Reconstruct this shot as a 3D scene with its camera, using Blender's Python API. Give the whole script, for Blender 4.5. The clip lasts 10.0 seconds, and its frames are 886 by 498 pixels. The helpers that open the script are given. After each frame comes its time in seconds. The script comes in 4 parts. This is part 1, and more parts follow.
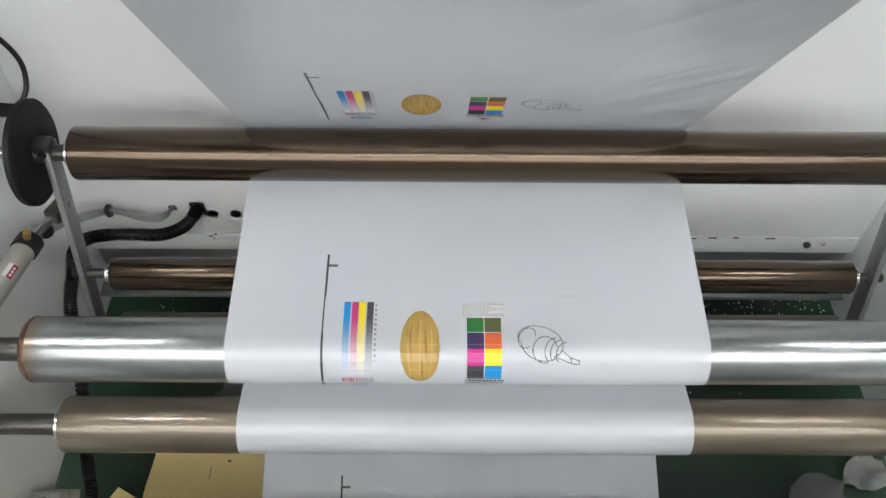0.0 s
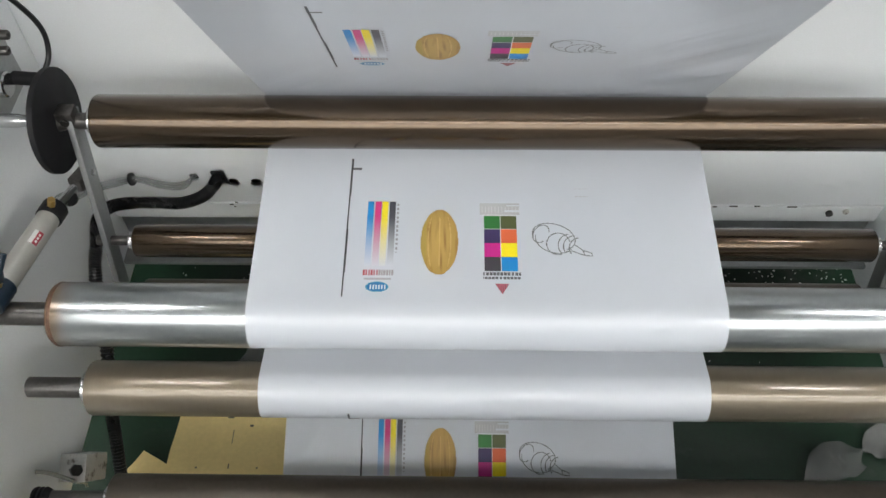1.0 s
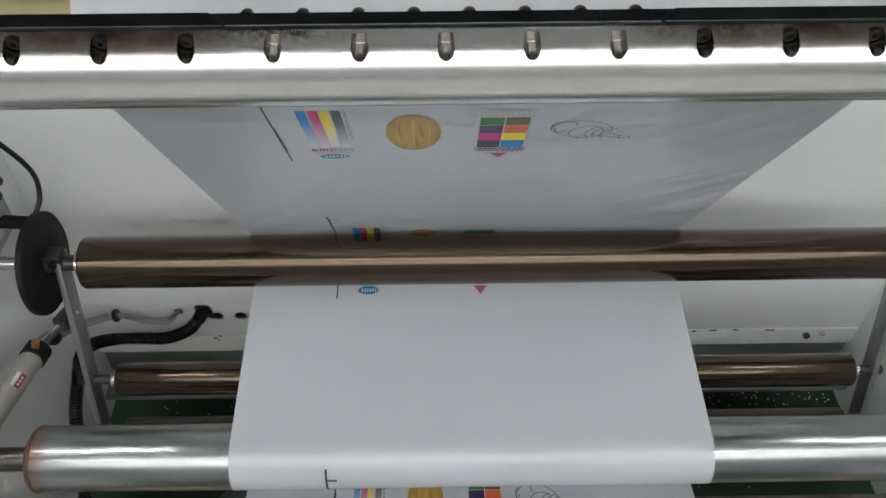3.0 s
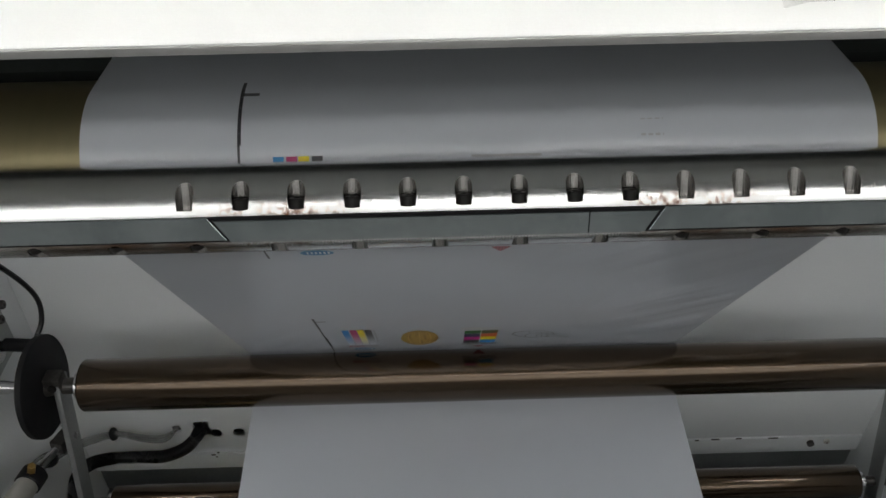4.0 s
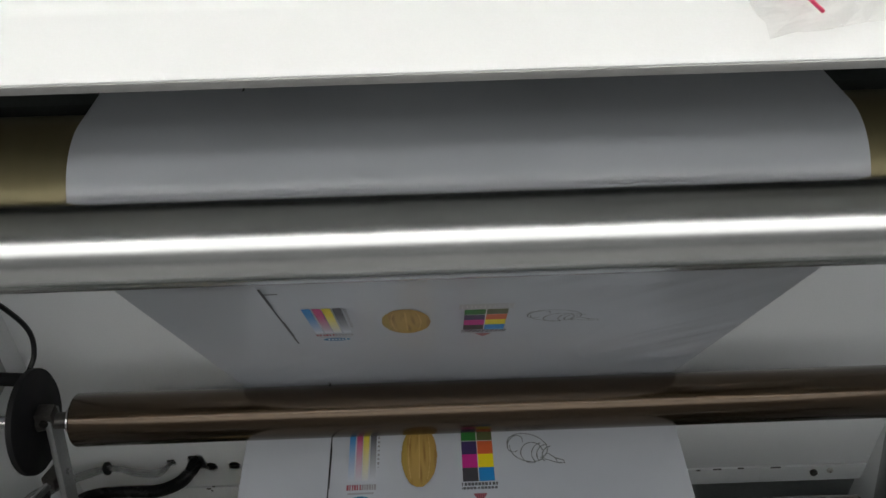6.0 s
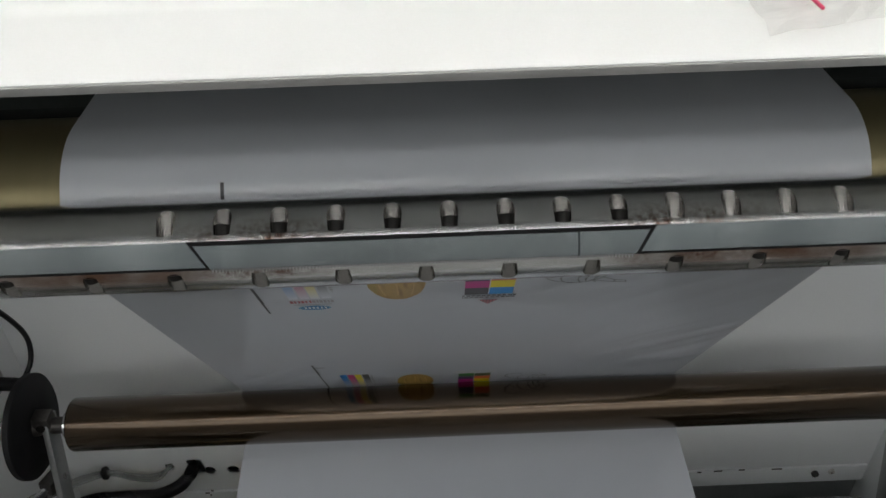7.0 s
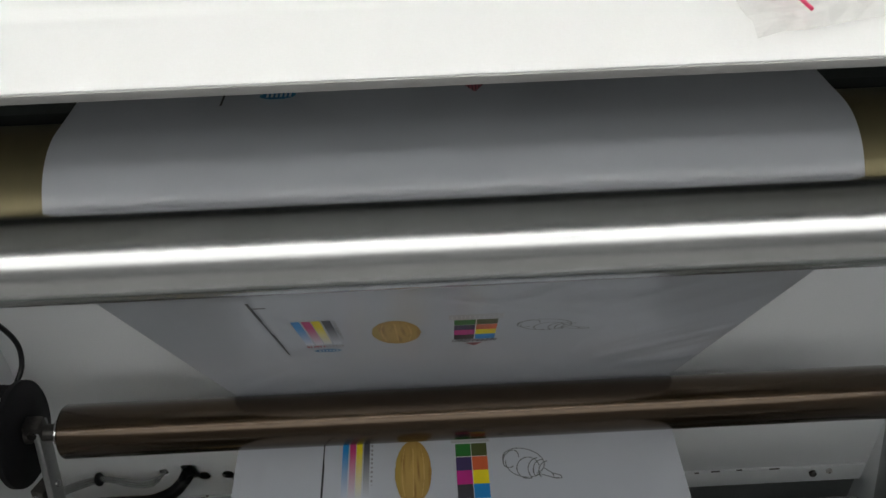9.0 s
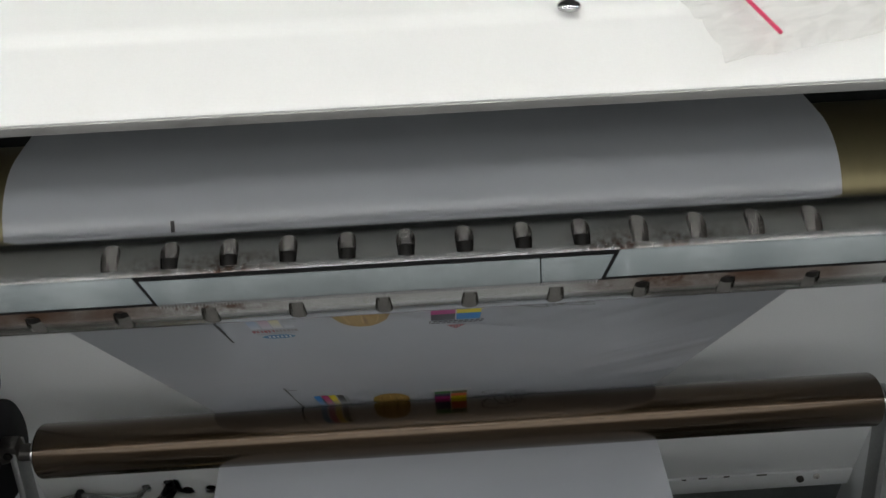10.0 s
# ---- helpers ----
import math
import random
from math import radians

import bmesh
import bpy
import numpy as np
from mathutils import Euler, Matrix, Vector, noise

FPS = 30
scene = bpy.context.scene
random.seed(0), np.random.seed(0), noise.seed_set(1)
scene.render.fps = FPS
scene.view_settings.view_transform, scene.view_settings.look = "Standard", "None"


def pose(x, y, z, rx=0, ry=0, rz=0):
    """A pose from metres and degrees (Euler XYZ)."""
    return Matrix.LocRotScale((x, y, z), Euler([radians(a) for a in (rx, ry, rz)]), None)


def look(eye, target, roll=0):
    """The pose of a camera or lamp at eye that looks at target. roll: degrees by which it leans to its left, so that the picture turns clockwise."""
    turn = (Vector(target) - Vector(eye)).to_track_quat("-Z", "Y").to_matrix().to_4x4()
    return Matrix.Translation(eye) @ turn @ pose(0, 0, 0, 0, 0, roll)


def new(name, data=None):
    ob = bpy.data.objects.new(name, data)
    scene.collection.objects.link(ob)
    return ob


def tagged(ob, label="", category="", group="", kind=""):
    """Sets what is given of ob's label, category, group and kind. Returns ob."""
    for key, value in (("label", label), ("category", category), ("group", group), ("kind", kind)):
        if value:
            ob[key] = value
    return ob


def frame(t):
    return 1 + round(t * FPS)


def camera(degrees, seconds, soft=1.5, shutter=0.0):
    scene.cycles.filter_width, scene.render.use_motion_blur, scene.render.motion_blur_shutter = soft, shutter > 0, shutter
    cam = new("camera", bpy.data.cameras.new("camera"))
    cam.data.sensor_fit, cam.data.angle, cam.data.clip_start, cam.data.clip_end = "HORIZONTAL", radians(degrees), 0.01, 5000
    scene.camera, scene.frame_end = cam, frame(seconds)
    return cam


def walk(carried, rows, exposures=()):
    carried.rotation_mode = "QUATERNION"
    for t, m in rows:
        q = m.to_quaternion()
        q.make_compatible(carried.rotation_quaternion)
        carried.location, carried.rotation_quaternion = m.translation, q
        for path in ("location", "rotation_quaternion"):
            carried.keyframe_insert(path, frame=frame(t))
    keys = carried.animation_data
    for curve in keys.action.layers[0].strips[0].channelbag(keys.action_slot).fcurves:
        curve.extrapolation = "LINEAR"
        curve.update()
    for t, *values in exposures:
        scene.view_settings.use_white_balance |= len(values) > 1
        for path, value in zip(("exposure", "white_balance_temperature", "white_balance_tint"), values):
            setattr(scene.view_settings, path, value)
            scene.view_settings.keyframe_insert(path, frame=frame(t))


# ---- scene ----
cam = camera(56.0, 10.0)
PATH = [
    (0, (-0.051, -0.018, 1.981), (-0.03, 1.218, 0.409), 1.1),
    (0.5, (-0.035, -0.016, 1.996), (-0.071, 1.154, 0.374), -0.8),
    (1, (-0.047, -0.028, 1.982), (-0.075, 1.153, 0.368), -0.7),
    (1.5, (-0.034, -0.015, 1.996), (-0.073, 1.15, 0.371), -1.0),
    (2, (-0.029, -0.01, 2.005), (-0.069, 1.155, 0.381), -1.1),
    (2.5, (-0.041, -0.024, 2.004), (-0.044, 1.262, 0.472), -0.6),
    (3, (-0.047, -0.018, 2.022), (-0.033, 1.375, 0.587), -0.3),
    (3.2, (-0.035, 0.0, 2.05), (-0.032, 1.42, 0.642), -0.7),
    (4.3, (-0.043, -0.003, 2.066), (-0.021, 1.567, 0.827), -1.2),
    (4.5, (-0.035, -0.002, 2.066), (-0.018, 1.571, 0.83), -1.4),
    (5, (-0.03, 0.001, 2.065), (-0.013, 1.58, 0.837), -1.5),
    (5.5, (-0.031, 0.004, 2.065), (-0.014, 1.587, 0.844), -1.5),
    (7, (-0.028, 0.014, 2.059), (-0.01, 1.604, 0.845), -1.8),
    (7.5, (-0.03, 0.012, 2.058), (-0.013, 1.603, 0.845), -1.9),
    (7.8, (-0.026, 0.012, 2.059), (-0.012, 1.601, 0.844), -2.0),
    (8, (-0.025, 0.013, 2.059), (-0.006, 1.603, 0.846), -2.0),
    (8.5, (-0.021, 0.018, 2.06), (-0.001, 1.608, 0.847), -2.0),
    (9, (-0.018, 0.026, 2.057), (0.004, 1.614, 0.842), -2.2),
    (9.5, (-0.012, 0.032, 2.06), (0.011, 1.62, 0.843), -2.3),
    (10, (0.002, 0.051, 2.064), (0.045, 1.638, 0.848), -2.4),
]
EXPOSURES = [(0.0, 0.42), (2.0, 0.52), (2.5, 0.2), (3.0, -0.12), (3.4, -0.5), (4.3, -1.15), (8.5, -1.15), (10.0, -1.25)]
walk(cam, [(t, look(eye, target, roll)) for t, eye, target, roll in PATH], EXPOSURES)

# ---- light: key row behind the operator, added fill panels and hood light ----
world = bpy.data.worlds.new("world")
scene.world = world
world.use_nodes = True
world.node_tree.nodes["Background"].inputs[0].default_value = (0.75, 0.82, 0.9, 1)
world.node_tree.nodes["Background"].inputs[1].default_value = 0.05
HOOD_FILL_POWER = 50.0
HOOD_FILL_ROWS = [(0.63, 2.62)]
# first row is the key; the two wide rows are added soft fill
KEY_AND_FILL_ROWS = [(-1.4, 3.38, 0.09), (-2.75, 3.38, 0.66), (-4.25, 3.38, 0.66)]
FILL_POWER = 3.5
KEY_POWER = 17.0


# ---- materials ----
def nodes_of(name):
    m = bpy.data.materials.new(name)
    m.use_nodes = True
    t = m.node_tree
    return m, t, t.nodes["Principled BSDF"]


def link(t, a, b):
    t.links.new(a, b)


def node(t, kind, **values):
    n = t.nodes.new(kind)
    for key, value in values.items():
        n.inputs[key.replace("_", " ")].default_value = value
    return n


def surface(name, color, rough=0.5, metal=0.0, vary=0.12, scale=6.0, grain=60.0, bump=0.05, stretch=(1, 1, 1),
            stain=None, stain_at=0.62, stain_scale=5.0, coat=0.0, spec=0.5, rough_vary=0.12):
    """Two-scale varied surface: large mottling, fine grain in relief, optional stains."""
    m, t, b = nodes_of(name)
    tc = t.nodes.new("ShaderNodeTexCoord")
    mp = t.nodes.new("ShaderNodeMapping")
    mp.inputs["Scale"].default_value = stretch
    link(t, tc.outputs["Object"], mp.inputs["Vector"])
    big = node(t, "ShaderNodeTexNoise", Scale=scale, Detail=4.0)
    fine = node(t, "ShaderNodeTexNoise", Scale=grain, Detail=3.0)
    link(t, mp.outputs[0], big.inputs["Vector"])
    link(t, mp.outputs[0], fine.inputs["Vector"])
    mixf = t.nodes.new("ShaderNodeMath")
    mixf.operation = "ADD"
    link(t, big.outputs[0], mixf.inputs[0])
    link(t, fine.outputs[0], mixf.inputs[1])
    ramp = t.nodes.new("ShaderNodeMapRange")
    ramp.inputs["From Min"].default_value, ramp.inputs["From Max"].default_value = 0.6, 1.4
    ramp.inputs["To Min"].default_value, ramp.inputs["To Max"].default_value = 1 - vary, 1 + vary
    link(t, mixf.outputs[0], ramp.inputs["Value"])
    mul = t.nodes.new("ShaderNodeMix")
    mul.data_type, mul.blend_type = "RGBA", "MULTIPLY"
    mul.inputs["Factor"].default_value = 1
    mul.inputs["A"].default_value = (*color, 1)
    link(t, ramp.outputs[0], mul.inputs["B"])
    out = mul.outputs["Result"]
    if stain:
        sn = node(t, "ShaderNodeTexNoise", Scale=stain_scale, Detail=6.0, Roughness=0.7)
        link(t, mp.outputs[0], sn.inputs["Vector"])
        sr = t.nodes.new("ShaderNodeMapRange")
        sr.inputs["From Min"].default_value, sr.inputs["From Max"].default_value = stain_at, stain_at + 0.1
        link(t, sn.outputs[0], sr.inputs["Value"])
        sm = t.nodes.new("ShaderNodeMix")
        sm.data_type = "RGBA"
        link(t, sr.outputs[0], sm.inputs["Factor"])
        link(t, out, sm.inputs["A"])
        sm.inputs["B"].default_value = (*stain, 1)
        out = sm.outputs["Result"]
    link(t, out, b.inputs["Base Color"])
    rr = t.nodes.new("ShaderNodeMapRange")
    rr.inputs["From Min"].default_value, rr.inputs["From Max"].default_value = 0.3, 0.7
    rr.inputs["To Min"].default_value, rr.inputs["To Max"].default_value = max(rough - rough_vary * rough, 0.03), min(rough + rough_vary * rough, 1)
    link(t, big.outputs[0], rr.inputs["Value"])
    link(t, rr.outputs[0], b.inputs["Roughness"])
    b.inputs["Metallic"].default_value = metal
    b.inputs["Coat Weight"].default_value = coat
    b.inputs["Coat Roughness"].default_value = 0.09
    b.inputs["Coat IOR"].default_value = 1.55
    b.inputs["Specular IOR Level"].default_value = spec
    if bump:
        bp = t.nodes.new("ShaderNodeBump")
        bp.inputs["Strength"].default_value = bump
        bp.inputs["Distance"].default_value = 0.002
        link(t, fine.outputs[0], bp.inputs["Height"])
        link(t, bp.outputs[0], b.inputs["Normal"])
    return m


M_WALL = surface("white_enamel_panel", (0.80, 0.82, 0.83), 0.42, vary=0.04, scale=2.0, grain=300, bump=0.03,
                 stain=(0.5, 0.49, 0.46), stain_at=0.74, stain_scale=9)
M_PLATE = surface("white_side_plate", (0.79, 0.81, 0.82), 0.45, vary=0.05, scale=3.0, grain=260, bump=0.04,
                  stain=(0.2, 0.18, 0.15), stain_at=0.76, stain_scale=14)
M_GRIMY = surface("grimy_white_casting", (0.62, 0.61, 0.58), 0.5, vary=0.12, scale=9, grain=120, bump=0.1,
                  stain=(0.12, 0.09, 0.07), stain_at=0.55, stain_scale=30)
M_HOOD = surface("white_powder_coat", (0.8, 0.81, 0.79), 0.35, vary=0.02, scale=2.5, grain=500, bump=0.03,
                 stain=(0.62, 0.6, 0.55), stain_at=0.72, stain_scale=4)
M_GREYEDGE = surface("bare_sheet_edge", (0.42, 0.42, 0.41), 0.4, metal=0.6, vary=0.1)
M_BRONZE = surface("anodised_bronze", (0.074, 0.050, 0.030), 0.26, metal=0.95, vary=0.05, scale=2.0, grain=90, bump=0.0,
                   stretch=(1, 0.2, 0.2), rough_vary=0.02, coat=0.45)
M_BRONZE_DULL = surface("dull_anodised_bronze", (0.185, 0.152, 0.108), 0.40, metal=0.75, vary=0.06, scale=3.0, grain=120,
                        bump=0.0, stretch=(1, 0.2, 0.2), rough_vary=0.1, coat=0.7)
M_DARKROLL = surface("dark_worn_bronze", (0.085, 0.07, 0.055), 0.45, metal=0.5, vary=0.15, scale=3.0, grain=120, bump=0.03)
M_OLIVE = surface("olive_gold_anvil", (0.22, 0.19, 0.105), 0.38, metal=0.75, vary=0.06, scale=2.0, grain=100, bump=0.0,
                  stretch=(1, 0.2, 0.2))
M_STEEL = surface("turned_steel", (0.33, 0.35, 0.355), 0.30, metal=1.0, vary=0.08, scale=9.0, grain=120, bump=0.0,
                  stretch=(0.6, 0.5, 0.5), rough_vary=0.1, coat=0.9)


def heat_tint(m, x_hot, x_cold, color):
    """Brown heat tint that fades along the roller from its welded end."""
    t = m.node_tree
    b = t.nodes["Principled BSDF"]
    old = b.inputs["Base Color"].links[0].from_socket
    tc = t.nodes.new("ShaderNodeTexCoord")
    sp = t.nodes.new("ShaderNodeSeparateXYZ")
    link(t, tc.outputs["Object"], sp.inputs[0])
    n = node(t, "ShaderNodeTexNoise", Scale=25.0, Detail=4.0)
    link(t, tc.outputs["Object"], n.inputs["Vector"])
    wob = t.nodes.new("ShaderNodeMath")
    wob.operation = "MULTIPLY_ADD"
    link(t, n.outputs[0], wob.inputs[0])
    wob.inputs[1].default_value = 0.03
    link(t, sp.outputs["X"], wob.inputs[2])
    f = t.nodes.new("ShaderNodeMapRange")
    f.interpolation_type = "SMOOTHSTEP"
    f.inputs["From Min"].default_value, f.inputs["From Max"].default_value = x_cold, x_hot
    link(t, wob.outputs[0], f.inputs["Value"])
    mx = t.nodes.new("ShaderNodeMix")
    mx.data_type = "RGBA"
    link(t, f.outputs[0], mx.inputs["Factor"])
    link(t, old, mx.inputs["A"])
    mx.inputs["B"].default_value = (*color, 1)
    link(t, mx.outputs["Result"], b.inputs["Base Color"])


heat_tint(M_STEEL, -0.722, -0.665, (0.26, 0.17, 0.095))
M_SHAFT = surface("ground_steel", (0.78, 0.79, 0.78), 0.25, metal=1.0, vary=0.04, scale=9.0, grain=120, bump=0.0, stretch=(1, 0.2, 0.2), rough_vary=0.05)


def bloom_rust(m):
    """Rust specks that bloom beside the blade, where water stands on the shaft."""
    t = m.node_tree
    b = t.nodes["Principled BSDF"]
    old = b.inputs["Base Color"].links[0].from_socket
    tc = t.nodes.new("ShaderNodeTexCoord")
    sp = t.nodes.new("ShaderNodeSeparateXYZ")
    link(t, tc.outputs["Object"], sp.inputs[0])
    near = t.nodes.new("ShaderNodeMapRange")
    near.inputs["From Min"].default_value, near.inputs["From Max"].default_value = 0.030, 0.039
    link(t, sp.outputs["Z"], near.inputs["Value"])
    patch = node(t, "ShaderNodeTexNoise", Scale=30.0, Detail=2.0)
    speck = node(t, "ShaderNodeTexNoise", Scale=180.0, Detail=4.0)
    link(t, tc.outputs["Object"], patch.inputs["Vector"])
    link(t, tc.outputs["Object"], speck.inputs["Vector"])
    spots = []
    for mid, wide in ((-0.185, 0.09), (0.20, 0.09), (-0.55, 0.07)):
        off = t.nodes.new("ShaderNodeMath")
        off.operation = "SUBTRACT"
        link(t, sp.outputs["X"], off.inputs[0])
        off.inputs[1].default_value = mid
        size = t.nodes.new("ShaderNodeMath")
        size.operation = "ABSOLUTE"
        link(t, off.outputs[0], size.inputs[0])
        fall = t.nodes.new("ShaderNodeMapRange")
        fall.inputs["From Min"].default_value, fall.inputs["From Max"].default_value = wide, wide * 0.3
        link(t, size.outputs[0], fall.inputs["Value"])
        spots.append(fall)
    most = spots[0].outputs[0]
    for fall in spots[1:]:
        q = t.nodes.new("ShaderNodeMath")
        q.operation = "MAXIMUM"
        link(t, most, q.inputs[0])
        link(t, fall.outputs[0], q.inputs[1])
        most = q.outputs[0]
    pm = t.nodes.new("ShaderNodeMath")
    pm.operation = "MULTIPLY"
    lump = t.nodes.new("ShaderNodeMapRange")
    lump.inputs["From Min"].default_value, lump.inputs["From Max"].default_value = 0.25, 0.5
    link(t, patch.outputs[0], lump.inputs["Value"])
    link(t, most, pm.inputs[0])
    link(t, lump.outputs[0], pm.inputs[1])
    sm = t.nodes.new("ShaderNodeMapRange")
    sm.inputs["From Min"].default_value, sm.inputs["From Max"].default_value = 0.32, 0.66
    link(t, speck.outputs[0], sm.inputs["Value"])
    a = t.nodes.new("ShaderNodeMath")
    a.operation = "MULTIPLY"
    link(t, near.outputs[0], a.inputs[0])
    link(t, pm.outputs[0], a.inputs[1])
    c = t.nodes.new("ShaderNodeMath")
    c.operation = "MULTIPLY"
    link(t, a.outputs[0], c.inputs[0])
    link(t, sm.outputs[0], c.inputs[1])
    mx = t.nodes.new("ShaderNodeMix")
    mx.data_type = "RGBA"
    link(t, c.outputs[0], mx.inputs["Factor"])
    link(t, old, mx.inputs["A"])
    mx.inputs["B"].default_value = (0.15, 0.068, 0.035, 1)
    # copper-brown tarnish on the lip in front of the joint
    lip = t.nodes.new("ShaderNodeMapRange")
    lip.inputs["From Min"].default_value, lip.inputs["From Max"].default_value = -0.0125, -0.0150
    link(t, sp.outputs["Y"], lip.inputs["Value"])
    edge = t.nodes.new("ShaderNodeMapRange")
    edge.inputs["From Min"].default_value, edge.inputs["From Max"].default_value = 0.020, 0.036
    link(t, sp.outputs["Z"], edge.inputs["Value"])
    cloud = node(t, "ShaderNodeTexNoise", Scale=22.0, Detail=4.0)
    link(t, tc.outputs["Object"], cloud.inputs["Vector"])
    cm = t.nodes.new("ShaderNodeMapRange")
    cm.inputs["From Min"].default_value, cm.inputs["From Max"].default_value = 0.3, 0.6
    cm.inputs["To Min"].default_value, cm.inputs["To Max"].default_value = 0.5, 0.95
    link(t, cloud.outputs[0], cm.inputs["Value"])
    stood = None
    for mid, wide in ((0.27, 0.15), (-0.34, 0.13), (-0.66, 0.10)):
        off = t.nodes.new("ShaderNodeMath")
        off.operation = "SUBTRACT"
        link(t, sp.outputs["X"], off.inputs[0])
        off.inputs[1].default_value = mid
        size = t.nodes.new("ShaderNodeMath")
        size.operation = "ABSOLUTE"
        link(t, off.outputs[0], size.inputs[0])
        fall = t.nodes.new("ShaderNodeMapRange")
        fall.inputs["From Min"].default_value, fall.inputs["From Max"].default_value = wide, wide * 0.5
        link(t, size.outputs[0], fall.inputs["Value"])
        if stood is None:
            stood = fall
        else:
            q = t.nodes.new("ShaderNodeMath")
            q.operation = "MAXIMUM"
            link(t, stood.outputs[0], q.inputs[0])
            link(t, fall.outputs[0], q.inputs[1])
            stood = q
    tarnish = lip.outputs[0]
    for other in (edge, cm, stood):
        q = t.nodes.new("ShaderNodeMath")
        q.operation = "MULTIPLY"
        link(t, tarnish, q.inputs[0])
        link(t, other.outputs[0], q.inputs[1])
        tarnish = q.outputs[0]
    my = t.nodes.new("ShaderNodeMix")
    my.data_type = "RGBA"
    link(t, tarnish, my.inputs["Factor"])
    link(t, mx.outputs["Result"], my.inputs["A"])
    my.inputs["B"].default_value = (0.16, 0.080, 0.045, 1)
    link(t, my.outputs["Result"], b.inputs["Base Color"])


bloom_rust(M_SHAFT)
M_BLADE = surface("polished_blade_steel", (0.44, 0.49, 0.50), 0.20, metal=1.0, vary=0.14, scale=9, grain=140, bump=0.02,
                  stain=(0.37, 0.42, 0.43), stain_at=0.5, stain_scale=11)
M_DARKSTEEL = surface("oiled_dark_steel", (0.09, 0.085, 0.08), 0.38, metal=0.8, vary=0.25, scale=20, grain=160)
M_CHROME = surface("plated_steel", (0.62, 0.62, 0.62), 0.2, metal=1.0, vary=0.08, scale=20, grain=200)
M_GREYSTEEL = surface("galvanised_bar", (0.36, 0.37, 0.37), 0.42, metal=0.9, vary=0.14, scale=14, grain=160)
M_RUST = surface("heat_tinted_rust", (0.11, 0.058, 0.034), 0.55, metal=0.4, vary=0.4, scale=30, grain=160, bump=0.1)
M_ALU = surface("anodised_cylinder_tube", (0.50, 0.49, 0.45), 0.38, metal=0.6, vary=0.05, scale=10, grain=200)
M_BLACK = surface("black_rubber", (0.007, 0.007, 0.008), 0.6, vary=0.2, scale=15, grain=200, bump=0.08, spec=0.25)
M_BLACKGLOSS = surface("black_corrugated_plastic", (0.007, 0.007, 0.008), 0.28, vary=0.2, scale=20, grain=200)
M_BLUEBLACK = surface("dark_blue_fitting", (0.008, 0.018, 0.03), 0.35, vary=0.15, scale=30, grain=200)
M_DARKSCREW = surface("oily_black_screw", (0.008, 0.007, 0.006), 0.5, vary=0.3, scale=60, grain=300, spec=0.3)
M_POCKET = surface("bright_bored_steel", (0.32, 0.31, 0.295), 0.2, metal=1.0, vary=0.15, scale=60, grain=300, bump=0.0)
M_BRASS = surface("brass_fitting", (0.55, 0.36, 0.12), 0.35, metal=0.9, vary=0.1, scale=30, grain=200)
M_RED = surface("red_sticker", (0.35, 0.03, 0.05), 0.4, vary=0.1)
M_LABEL = surface("white_sticker", (0.75, 0.75, 0.72), 0.4, vary=0.05)
M_FLOOR = surface("green_floor_paint", (0.004, 0.021, 0.009), 0.38, vary=0.3, scale=3.0, grain=90, bump=0.05,
                  stain=(0.03, 0.035, 0.03), stain_at=0.56, stain_scale=3.5)
M_BOUNCE_SLAB = surface("grey_bounce_slab", (0.25, 0.25, 0.245), 0.55, vary=0.15, scale=2.0, grain=60)
M_YELLOW = surface("yellow_board", (0.74, 0.58, 0.25), 0.4, vary=0.08, scale=5, grain=90, bump=0.04)
M_PINK = surface("pink_zip", (0.75, 0.07, 0.16), 0.4, vary=0.05)
M_HALL = surface("hall_wall_paint", (0.64, 0.65, 0.66), 0.7, vary=0.06, scale=1.0, grain=40)
M_CEIL = surface("hall_ceiling", (0.30, 0.31, 0.31), 0.8, vary=0.05, scale=1.0, grain=40)
M_FRAME = surface("dark_frame_and_gap_shade", (0.03, 0.035, 0.033), 0.45, vary=0.25, scale=8, grain=120)


